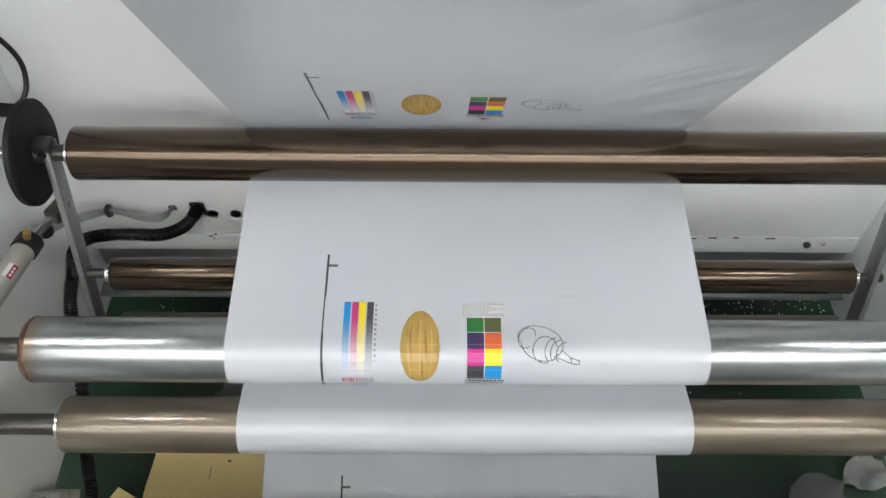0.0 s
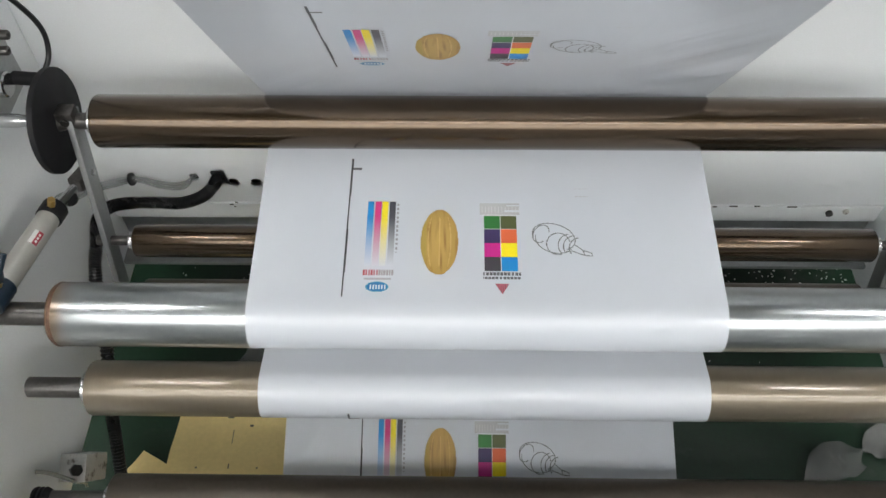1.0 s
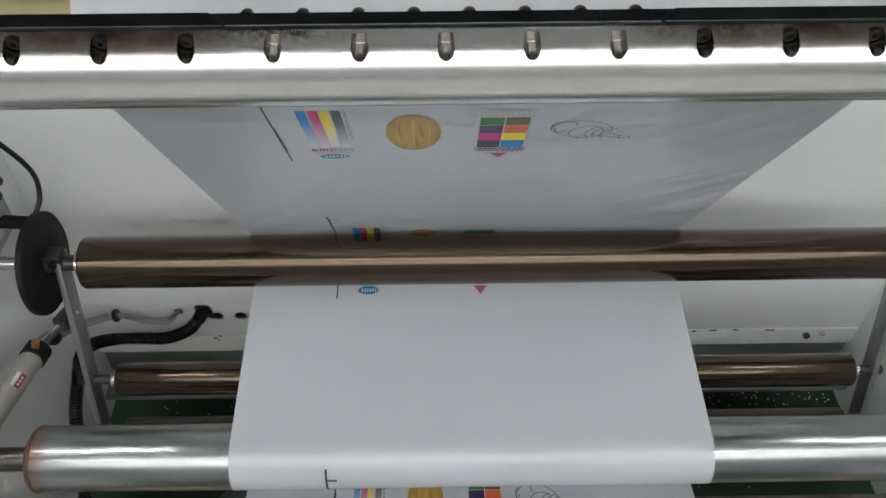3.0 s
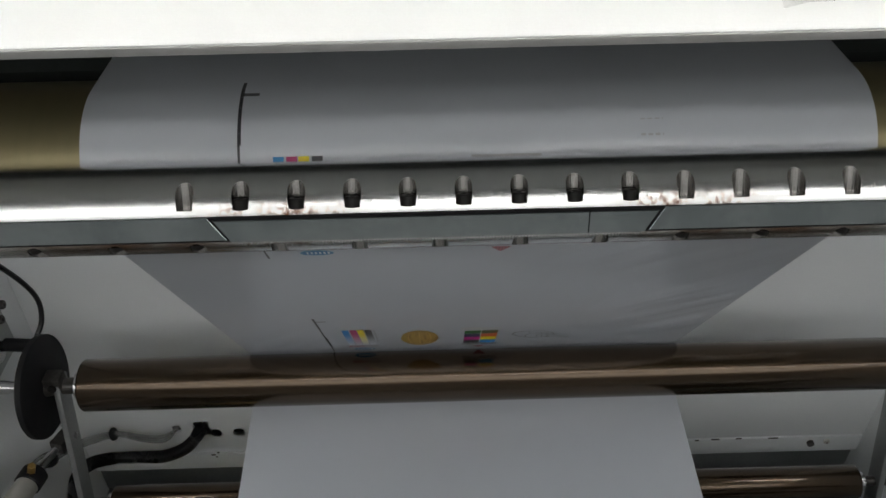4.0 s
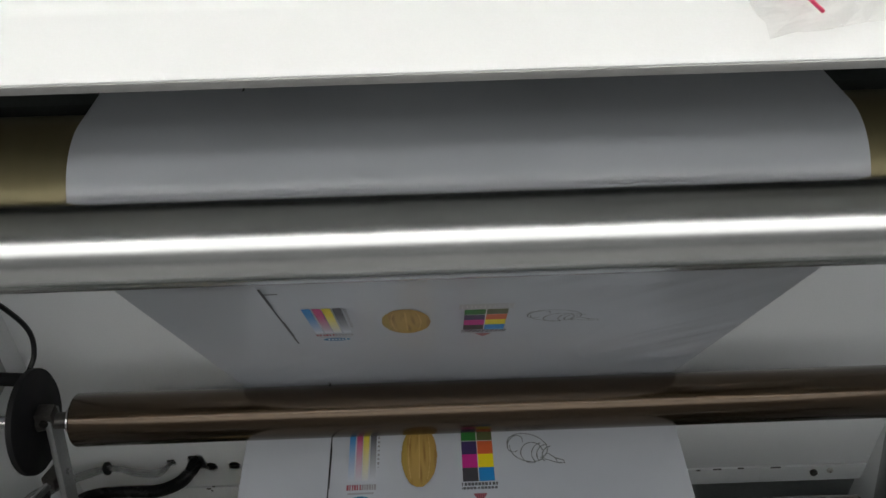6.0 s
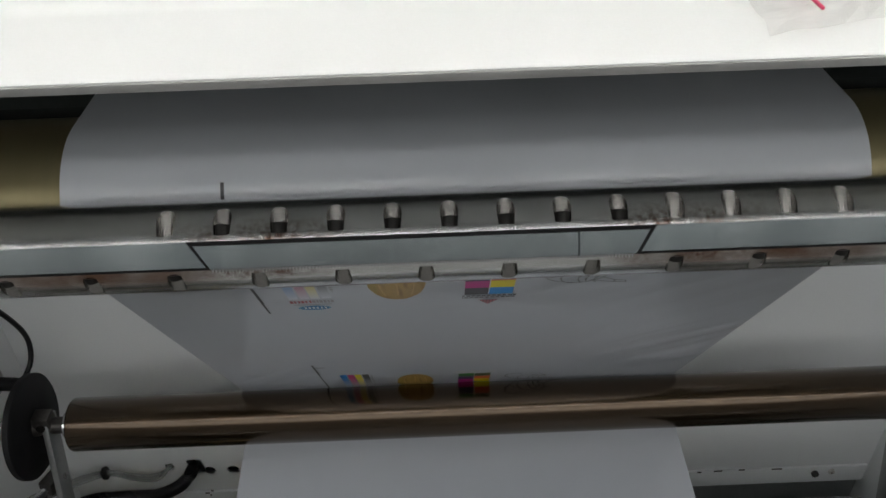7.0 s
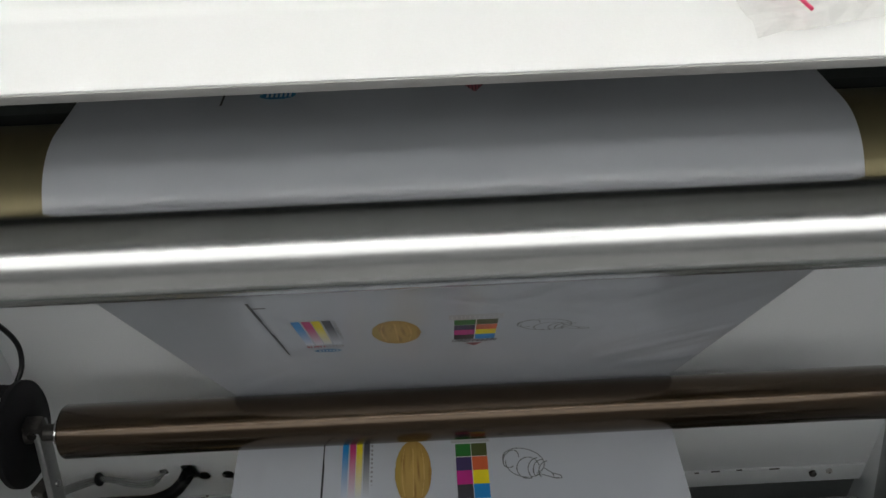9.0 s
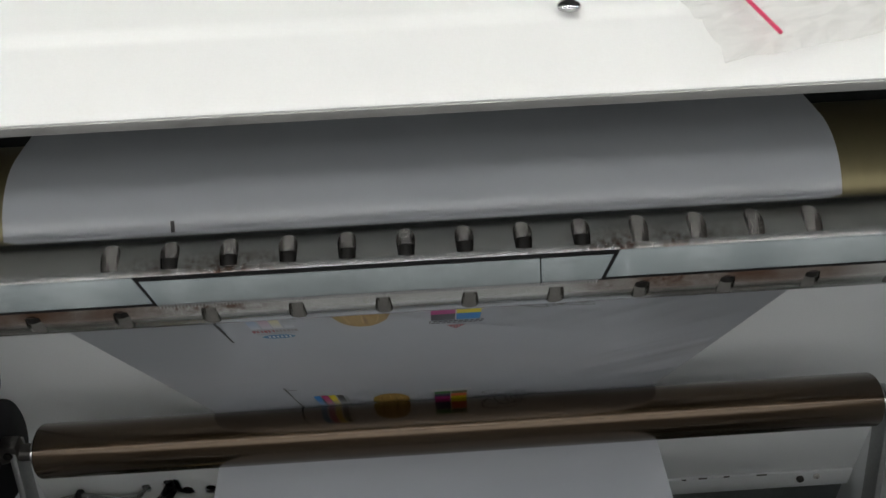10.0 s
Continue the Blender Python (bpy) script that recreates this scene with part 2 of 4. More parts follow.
def paper_material():
    """Satin coated paper: faint mottling and slack diagonal creases in relief."""
    m, t, b = nodes_of("coated_paper")
    tc = t.nodes.new("ShaderNodeTexCoord")
    n1 = node(t, "ShaderNodeTexNoise", Scale=4.0, Detail=3.0)
    link(t, tc.outputs["Object"], n1.inputs["Vector"])
    r = t.nodes.new("ShaderNodeValToRGB")
    r.color_ramp.elements[0].color = (0.605, 0.635, 0.685, 1)
    r.color_ramp.elements[1].color = (0.665, 0.695, 0.745, 1)
    link(t, n1.outputs[0], r.inputs["Fac"])
    link(t, r.outputs[0], b.inputs["Base Color"])
    b.inputs["Roughness"].default_value = 0.31
    b.inputs["Specular IOR Level"].default_value = 0.5
    b.inputs["Coat Weight"].default_value, b.inputs["Coat Roughness"].default_value = 0.8, 0.2
    mp = t.nodes.new("ShaderNodeMapping")
    mp.inputs["Rotation"].default_value = (0, radians(-42), 0)
    mp.vector_type = "TEXTURE"
    mp.inputs["Scale"].default_value = (0.7, 1.0, 0.07)
    link(t, tc.outputs["Object"], mp.inputs["Vector"])
    n2 = node(t, "ShaderNodeTexNoise", Scale=1.3, Detail=1.5)
    link(t, mp.outputs[0], n2.inputs["Vector"])
    n3 = node(t, "ShaderNodeTexNoise", Scale=700.0, Detail=2.0)
    link(t, tc.outputs["Object"], n3.inputs["Vector"])
    b1 = t.nodes.new("ShaderNodeBump")
    b1.inputs["Strength"].default_value, b1.inputs["Distance"].default_value = 0.6, 0.02
    n4 = node(t, "ShaderNodeTexNoise", Scale=2.6, Detail=0.0)
    link(t, tc.outputs["Object"], n4.inputs["Vector"])
    gather = t.nodes.new("ShaderNodeMapRange")
    gather.inputs["From Min"].default_value, gather.inputs["From Max"].default_value = 0.44, 0.62
    link(t, n4.outputs[0], gather.inputs["Value"])
    slack = t.nodes.new("ShaderNodeMath")
    slack.operation = "MULTIPLY"
    link(t, n2.outputs[0], slack.inputs[0])
    link(t, gather.outputs[0], slack.inputs[1])
    link(t, slack.outputs[0], b1.inputs["Height"])
    b2 = t.nodes.new("ShaderNodeBump")
    b2.inputs["Strength"].default_value, b2.inputs["Distance"].default_value = 0.02, 0.001
    link(t, n3.outputs[0], b2.inputs["Height"])
    link(t, b1.outputs[0], b2.inputs["Normal"])
    link(t, b2.outputs[0], b.inputs["Normal"])
    tl = t.nodes.new("ShaderNodeBsdfTranslucent")
    link(t, r.outputs[0], tl.inputs["Color"])
    mx = t.nodes.new("ShaderNodeMixShader")
    mx.inputs[0].default_value = 0.26
    link(t, b.outputs[0], mx.inputs[1])
    link(t, tl.outputs[0], mx.inputs[2])
    link(t, mx.outputs[0], t.nodes["Material Output"].inputs["Surface"])
    return m


def ink_material():
    """Printing ink on the paper: the colours of the artwork."""
    m, t, b = nodes_of("printed_ink")
    a = t.nodes.new("ShaderNodeAttribute")
    a.attribute_name = "ink"
    tc = t.nodes.new("ShaderNodeTexCoord")
    n = node(t, "ShaderNodeTexNoise", Scale=500.0, Detail=2.0)
    link(t, tc.outputs["Object"], n.inputs["Vector"])
    mr = t.nodes.new("ShaderNodeMapRange")
    mr.inputs["To Min"].default_value, mr.inputs["To Max"].default_value = 0.88, 1.1
    link(t, n.outputs[0], mr.inputs["Value"])
    mul = t.nodes.new("ShaderNodeMix")
    mul.data_type, mul.blend_type = "RGBA", "MULTIPLY"
    mul.inputs["Factor"].default_value = 1
    link(t, a.outputs["Color"], mul.inputs["A"])
    link(t, mr.outputs[0], mul.inputs["B"])
    link(t, mul.outputs["Result"], b.inputs["Base Color"])
    b.inputs["Roughness"].default_value = 0.36
    b.inputs["Specular IOR Level"].default_value = 0.5
    return m


def film_material(name, alpha_rough=0.15):
    m, t, b = nodes_of(name)
    b.inputs["Base Color"].default_value = (0.62, 0.63, 0.62, 1)
    b.inputs["Transmission Weight"].default_value = 0.8
    b.inputs["Roughness"].default_value = alpha_rough
    b.inputs["IOR"].default_value = 1.2
    n = node(t, "ShaderNodeTexNoise", Scale=40.0, Detail=3.0)
    bp = t.nodes.new("ShaderNodeBump")
    bp.inputs["Strength"].default_value, bp.inputs["Distance"].default_value = 0.3, 0.003
    link(t, n.outputs[0], bp.inputs["Height"])
    link(t, bp.outputs[0], b.inputs["Normal"])
    return m


def glow_material(name, color, power):
    m, t, b = nodes_of(name)
    b.inputs["Base Color"].default_value = (0.9, 0.9, 0.9, 1)
    b.inputs["Emission Color"].default_value = (*color, 1)
    b.inputs["Emission Strength"].default_value = power
    return m


M_PAPER = paper_material()
M_INK = ink_material()
M_FILM = film_material("crumpled_clear_film", 0.25)
M_TUBE = film_material("clear_air_tube", 0.1)


def bag_material():
    """Very thin clear film: mostly see-through, with a faint gloss and haze."""
    m, t, b = nodes_of("thin_bag_film")
    b.inputs["Base Color"].default_value = (0.72, 0.69, 0.63, 1)
    b.inputs["Roughness"].default_value = 0.18
    tr = t.nodes.new("ShaderNodeBsdfTransparent")
    n = node(t, "ShaderNodeTexNoise", Scale=25.0, Detail=3.0)
    mr = t.nodes.new("ShaderNodeMapRange")
    mr.inputs["To Min"].default_value, mr.inputs["To Max"].default_value = 0.05, 0.2
    link(t, n.outputs[0], mr.inputs["Value"])
    mx = t.nodes.new("ShaderNodeMixShader")
    link(t, mr.outputs[0], mx.inputs[0])
    link(t, tr.outputs[0], mx.inputs[1])
    link(t, b.outputs[0], mx.inputs[2])
    link(t, mx.outputs[0], t.nodes["Material Output"].inputs["Surface"])
    return m


M_BAG = bag_material()
M_GLOW_HOOD_FILL = glow_material("hood_fill_glow", (1.0, 0.99, 0.97), HOOD_FILL_POWER * 1.5)
M_GLOW_KEY = glow_material("key_glow", (1.0, 0.995, 0.975), KEY_POWER)
M_GLOW_FILL = glow_material("fill_glow", (1.0, 0.995, 0.975), FILL_POWER)


# ---- mesh helpers ----
def mesh_ob(name, bm, material, parent=None, label="", smooth=40):
    me = bpy.data.meshes.new(name)
    bmesh.ops.recalc_face_normals(bm, faces=bm.faces)
    bm.to_mesh(me)
    bm.free()
    for m in (material if isinstance(material, (list, tuple)) else (material,)):
        me.materials.append(m)
    if smooth:
        me.shade_smooth()
        me.set_sharp_from_angle(angle=radians(smooth))
    ob = new(name, me)
    if parent:
        ob.parent = parent
    if label:
        tagged(ob, label)
    return ob


def part(name, bm, material, parent, label="", smooth=40):
    return mesh_ob(name, bm, material, parent, label, smooth)


def empty(name, x=0, y=0, z=0):
    ob = new(name)
    ob.location = (x, y, z)
    ob.empty_display_size = 0.05
    return ob


def box(bm, x0, x1, y0, y1, z0, z1, bevel=0.0, segments=2, m=None):
    r = bmesh.ops.create_cube(bm, size=1)
    vs = r["verts"]
    bmesh.ops.scale(bm, vec=(x1 - x0, y1 - y0, z1 - z0), verts=vs)
    bmesh.ops.translate(bm, vec=((x0 + x1) / 2, (y0 + y1) / 2, (z0 + z1) / 2), verts=vs)
    if bevel:
        edges = list({e for v in vs for e in v.link_edges})
        out = bmesh.ops.bevel(bm, geom=edges, offset=bevel, segments=segments, affect="EDGES", profile=0.5)
        vs = out["verts"] + [v for v in vs if v.is_valid]
    if m is not None:
        bmesh.ops.transform(bm, matrix=m, verts=list({v for v in vs if v.is_valid}))
    return bm


def lathe_x(bm, profile, steps=48, y=0.0, z=0.0):
    """Turns (x, radius) pairs about the x axis; radius 0 closes an end."""
    rings = []
    for x, r in profile:
        if r <= 0:
            rings.append([bm.verts.new((x, y, z))])
        else:
            rings.append([bm.verts.new((x, y + r * math.cos(2 * math.pi * i / steps), z + r * math.sin(2 * math.pi * i / steps)))
                          for i in range(steps)])
    for a, b in zip(rings, rings[1:]):
        for i in range(steps):
            j = (i + 1) % steps
            if len(a) == 1 and len(b) == 1:
                continue
            if len(a) == 1:
                bm.faces.new((a[0], b[j], b[i]))
            elif len(b) == 1:
                bm.faces.new((a[i], a[j], b[0]))
            else:
                bm.faces.new((a[i], a[j], b[j], b[i]))
    return bm


def rod(bm, a, b, r, steps=20, bevel=0.1):
    """A capped rod with chamfered ends from a to b."""
    a, b = Vector(a), Vector(b)
    n = len(bm.verts)
    d = (b - a).length
    c = r * bevel
    lathe_x(bm, [(0, 0), (0, r - c), (c, r), (d - c, r), (d, r - c), (d, 0)], steps)
    bm.verts.ensure_lookup_table()
    turn = (b - a).to_track_quat("X", "Z").to_matrix().to_4x4()
    bmesh.ops.transform(bm, matrix=Matrix.Translation(a) @ turn, verts=bm.verts[n:])
    return bm


def spline(points, count):
    """Catmull-Rom through the points."""
    p = [Vector(q) for q in points]
    p = [2 * p[0] - p[1]] + p + [2 * p[-1] - p[-2]]
    out = []
    spans = len(p) - 3
    for k in range(count + 1):
        u = k / count * spans
        i = min(int(u), spans - 1)
        f = u - i
        a, b, c, d = p[i:i + 4]
        out.append(0.5 * ((2 * b) + (c - a) * f + (2 * a - 5 * b + 4 * c - d) * f * f + (3 * b - 3 * c + d - a) * f ** 3))
    return out


def hose(bm, points, radius, count=80, steps=14, ribs=0.0):
    """A tube along a smooth line; ribs makes every other ring wider."""
    pts = spline(points, count)
    rings = []
    up = Vector((0.3, 0.2, 1)).normalized()
    for k, p in enumerate(pts):
        d = (pts[min(k + 1, count)] - pts[max(k - 1, 0)]).normalized()
        u = (up - d * up.dot(d)).normalized()
        v = d.cross(u)
        up = u
        r = radius * (1 + (ribs if k % 4 < 2 else 0))
        rings.append([bm.verts.new(p + r * (math.cos(2 * math.pi * i / steps) * u + math.sin(2 * math.pi * i / steps) * v)) for i in range(steps)])
    for a, b in zip(rings, rings[1:]):
        for i in range(steps):
            j = (i + 1) % steps
            bm.faces.new((a[i], a[j], b[j], b[i]))
    bm.faces.new(rings[0])
    bm.faces.new(rings[-1][::-1])
    return bm


# ---- the paper's way: rollers in side view (y, z, radius, turn: +1 the centre is on the left of the way) ----
ROLLERS = [
    ("supply", 0.14, 0.29, 0.05, -1),
    ("r4", 0.534, 0.372, 0.05, 1),
    ("r6", 0.93, 0.50, 0.035, 1),
    ("r3", 0.661, 0.602, 0.0504, -1),
    ("r5", 0.972, 0.637, 0.0335, 1),
    ("r2", 0.724, 0.756, 0.0557, -1),
    ("r1", 1.051, 0.896, 0.0485, 1),
    ("r0", 0.778, 1.560, 0.090, -1),
    ("away", 1.42, 1.58, 0.06, -1),
    ("below", 1.42, -0.18, 0.06, -1),
    ("return", 0.16, -0.18, 0.05, -1),
]
AT = {n: (y, z, r) for n, y, z, r, s in ROLLERS}


def web_way():
    """Straights and arcs of the endless way, with their lengths."""
    rs = [(y, z, r + (0.0016 if s > 0 else 0.0005), s, n) for n, y, z, r, s in ROLLERS]
    tang = []
    for i, a in enumerate(rs):
        b = rs[(i + 1) % len(rs)]
        dy, dz = b[0] - a[0], b[1] - a[1]
        phi = math.atan2(dz, dy) - math.asin((b[3] * b[2] - a[3] * a[2]) / math.hypot(dy, dz))
        n = (-math.sin(phi), math.cos(phi))
        tang.append(((a[0] - a[3] * a[2] * n[0], a[1] - a[3] * a[2] * n[1]), (b[0] - b[3] * b[2] * n[0], b[1] - b[3] * b[2] * n[1]), phi))
    out, s = [], 0.0
    for i, c in enumerate(rs):
        p, q = tang[i - 1][1], tang[i][0]
        a0 = math.atan2(p[1] - c[1], p[0] - c[0])
        a1 = math.atan2(q[1] - c[1], q[0] - c[0])
        da = ((a1 - a0) * c[3]) % (2 * math.pi)
        if da > 6.0:
            da = 0.0
        if da > 0:
            out.append(("arc", s, da * c[2], c, a0))
            s += da * c[2]
        e = tang[i][1]
        d = math.dist(q, e)
        out.append(("line", s, d, q, tang[i][2]))
        s += d
    return out, s


WAY, WAY_LENGTH = web_way()
REPEAT = WAY_LENGTH / 13


def on_way(s):
    """Place (y, z) and direction at s metres along the way."""
    s %= WAY_LENGTH
    for kind, s0, length, a, b in WAY:
        if s <= s0 + length:
            u = s - s0
            if kind == "line":
                return a[0] + u * math.cos(b), a[1] + u * math.sin(b), b
            ang = b + a[3] * u / a[2]
            return a[0] + a[2] * math.cos(ang), a[1] + a[2] * math.sin(ang), ang + a[3] * math.pi / 2
    return on_way(0)


# ---- setting ----
def setting():
    bm = bmesh.new()
    box(bm, -9, 9, -9, 9, -0.05, 0)
    tagged(mesh_ob("ground", bm, M_FLOOR, smooth=0), "green painted concrete workshop floor, oily and worn", "floor", kind="structure")
    # unseen slab, added for grey reflections in the shaft and bounce onto the web
    bm = bmesh.new()
    box(bm, -9, 9, -9, 0.12, 0.0, 0.006)
    tagged(mesh_ob("pavement_bounce_slab", bm, M_BOUNCE_SLAB, smooth=0), "unseen plain grey slab added in front of the machine for bounce light and reflections", "floor", kind="structure")
    for name, b in (("wall_south", (-9, 9, -9.1, -9, 0, 4.6)), ("wall_west", (-9.1, -9, -9, 9, 0, 4.6)), ("wall_east", (9, 9.1, -9, 9, 0, 4.6)),
                    ("wall_north", (-9, 9, 9, 9.1, 0, 4.6))):
        bm = bmesh.new()
        box(bm, *b)
        tagged(mesh_ob(name, bm, M_HALL, smooth=0), "plain pale grey painted workshop wall", "wall", kind="structure")
    bm = bmesh.new()
    box(bm, -9.1, 9.1, -9.1, 9.1, 4.6, 4.7)
    tagged(mesh_ob("ceiling", bm, M_CEIL, smooth=0), "plain grey workshop ceiling", "ceiling", kind="structure")


def panel_with_holes(bm, x0, x1, z0, z1, y0, y1, holes):
    """An upright sheet with round holes through it: the holes lie in square cells of the sheet."""
    holes = sorted(holes)
    g = max(h[2] for h in holes) * 1.5
    zc = holes[0][1]

    def quad(xa, xb, za, zb):
        for y in (y0, y1):
            bm.faces.new([bm.verts.new(p) for p in ((xa, y, za), (xb, y, za), (xb, y, zb), (xa, y, zb))])
    quad(x0, x1, zc + g, z1)
    quad(x0, x1, z0, zc - g)
    xs = x0
    for hx, hz, hr in holes:
        quad(xs, hx - g, zc - g, zc + g)
        n = 32
        for y in (y0, y1):
            ring, outer = [], []
            for i in range(n):
                a = 2 * math.pi * (i + 0.5) / n
                c, s = math.cos(a), math.sin(a)
                ring.append(bm.verts.new((hx + hr * c, y, hz + hr * s)))
                k = g / max(abs(c), abs(s))
                outer.append(bm.verts.new((hx + k * c, y, zc + k * s)))
            for i in range(n):
                j = (i + 1) % n
                bm.faces.new((ring[i], ring[j], outer[j], outer[i]))
            for cx, cz in ((1, 1), (-1, 1), (-1, -1), (1, -1)):
                near = sorted(outer, key=lambda v: (v.co.x - hx - cx * g) ** 2 + (v.co.z - zc - cz * g) ** 2)[:2]
                bm.faces.new((near[0], near[1], bm.verts.new((hx + cx * g, y, zc + cz * g))))
        for i in range(n):
            a, b = 2 * math.pi * (i + 0.5) / n, 2 * math.pi * (i + 1.5) / n
            bm.faces.new([bm.verts.new((hx + hr * math.cos(q), y, hz + hr * math.sin(q))) for q, y in ((a, y0), (b, y0), (b, y1), (a, y1))])
        xs = hx + g
    quad(xs, x1, zc - g, zc + g)
    for xa, xb, za, zb in ((x0, x1, z0, z0), (x0, x1, z1, z1), (x0, x0, z0, z1), (x1, x1, z0, z1)):
        if za == zb:
            bm.faces.new([bm.verts.new(p) for p in ((xa, y0, za), (xb, y0, za), (xb, y1, za), (xa, y1, za))])
        else:
            bm.faces.new([bm.verts.new(p) for p in ((xa, y0, za), (xa, y1, za), (xa, y1, zb), (xa, y0, zb))])


def machine_shell():
    bm = bmesh.new()
    panel_with_holes(bm, -0.9, 1.0, 0.345, 1.95, 1.27, 1.276, [(-0.577, 0.472, 0.014), (-0.522, 0.472, 0.014), (-0.612, 0.50, 0.016), (-0.668, 0.49, 0.012)])
    back = tagged(mesh_ob("wall_back_panel", bm, M_WALL, smooth=0), "white enamelled machine back panel with cable holes", "panel", kind="structure")
    bm = bmesh.new()
    box(bm, -0.893, 0.993, 1.262, 1.269, 0.346, 0.402, 0.002)
    part("mounting_strip", bm, M_WALL, back, "chipped white mounting strip")
    # the flange takes a darker grey metal in place of the shade on it
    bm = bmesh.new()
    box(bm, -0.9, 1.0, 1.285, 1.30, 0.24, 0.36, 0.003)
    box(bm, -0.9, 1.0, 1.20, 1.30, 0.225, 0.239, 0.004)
    part("bottom_flange", bm, M_GREYSTEEL, back, "lower flange, its shade put into a darker grey metal")
    for x, z in ((0.867, 0.384),):
        bm = bmesh.new()
        rod(bm, (x, 1.261, z), (x, 1.252, z), 0.0085)
        part("bolt", bm, M_DARKSTEEL, back)
    bm = bmesh.new()
    rod(bm, (0.906, 1.261, 0.389), (0.906, 1.255, 0.389), 0.0075)
    part("bolt", bm, M_GRIMY, back, "bolt painted over with chipped white")
    for x, z, w in ((-0.60, 0.40, 0.010), (-0.585, 0.408, 0.006), (-0.59, 0.392, 0.004), (0.62, 0.404, 0.02), (0.68, 0.405, 0.014), (0.76, 0.403, 0.024), (0.58, 0.402, 0.01)):
        bm = bmesh.new()
        box(bm, x, x + w, 1.2605, 1.2618, z - 0.002, z + 0.0015)
        part("paint_chip", bm, M_DARKSTEEL, back, smooth=0)
    outline = [(0.50, 0.165), (1.30, 0.165), (1.30, 2.0), (0.60, 2.0), (0.60, 1.44), (0.95, 1.30), (0.95, 1.02), (0.50, 0.93)]
    for name, xa, xb in (("wall_left_plate", -0.925, -0.901), ("wall_right_plate", 1.001, 1.025)):
        bm = bmesh.new()
        ends = [[bm.verts.new((x, y, z)) for y, z in outline] for x in (xa, xb)]
        for i in range(len(outline)):
            j = (i + 1) % len(outline)
            bm.faces.new((ends[0][i], ends[0][j], ends[1][j], ends[1][i]))
        bm.faces.new(ends[0])
        bm.faces.new(ends[1][::-1])
        bmesh.ops.bevel(bm, geom=bm.edges[:], offset=0.002, segments=2, affect="EDGES")
        tagged(mesh_ob(name, bm, M_PLATE), "thick white painted machine side plate, grimy at its foot", "side plate", kind="structure")
    # added dark sheet: stands for the darkness inside the cable holes
    bm = bmesh.new()
    box(bm, -0.9, 1.0, 1.34, 1.35, 0.30, 1.95, 0.002)
    tagged(mesh_ob("wall_hole_backing", bm, M_FRAME), "dark sheet added behind the back panel to darken its holes", "panel", kind="structure")


def light_block_panel():
    # unseen panel, added to keep lamp light off the floor and lower web
    bm = bmesh.new()
    box(bm, -0.9, 1.0, 0.255, 0.272, 0.17, 0.88, 0.003)
    tagged(mesh_ob("wall_light_block", bm, M_PLATE), "unseen white panel added in front to shade the floor and lower web", "panel", kind="structure")


def hood_fill_rows():
    # unseen tube row, made up to brighten the top of the hood
    for y, z in HOOD_FILL_ROWS:
        for x in (-4.45, -2.2, 0.05, 2.3, 4.55):
            t = tagged(empty("hood_fill_light", x, y, z), "unseen long tube light in a slim housing, added to brighten the hood", "light", "ceiling tube lights")
            bm = bmesh.new()
            box(bm, -1.12, 1.12, -0.05, 0.05, 0.03, 0.08, 0.006)
            part("housing", bm, M_HALL, t)
            bm = bmesh.new()
            lathe_x(bm, [(-1.124, 0), (-1.124, 0.018), (1.124, 0.018), (1.124, 0)], 12)
            part("tube", bm, M_GLOW_HOOD_FILL, t, "glowing white tube of the added hood light")
            for xx in (-0.5, 0.5):
                bm = bmesh.new()
                rod(bm, (xx, 0, 0.08), (xx, 0, 4.6 - z), 0.006, 8)
                part("hanger", bm, M_GREYSTEEL, t)


def key_and_fill_rows():
    """A narrow key row, and two wide made-up rows farther back as frontal fill."""
    for y, z, half in KEY_AND_FILL_ROWS:
        for x in (-4.9, -2.45, 0.0, 2.45, 4.9):
            t = tagged(empty("key_fill_light", x, y, z), "unseen flat white panel light of the key and added fill rows, hung from the ceiling", "light", "hall panel lights")
            bm = bmesh.new()
            box(bm, -1.22, 1.22, -half - 0.02, half + 0.02, 0.02, 0.06, 0.006)
            part("housing", bm, M_HALL, t)
            bm = bmesh.new()
            box(bm, -1.215, 1.215, -half, half, 0.0, 0.018, 0.004)
            part("diffuser", bm, M_GLOW_KEY if half < 0.2 else M_GLOW_FILL, t, "glowing white diffuser")
            for xx in (-0.9, 0.9):
                bm = bmesh.new()
                rod(bm, (xx, 0, 0.06), (xx, 0, 4.6 - z), 0.006, 8)
                part("hanger", bm, M_GREYSTEEL, t)


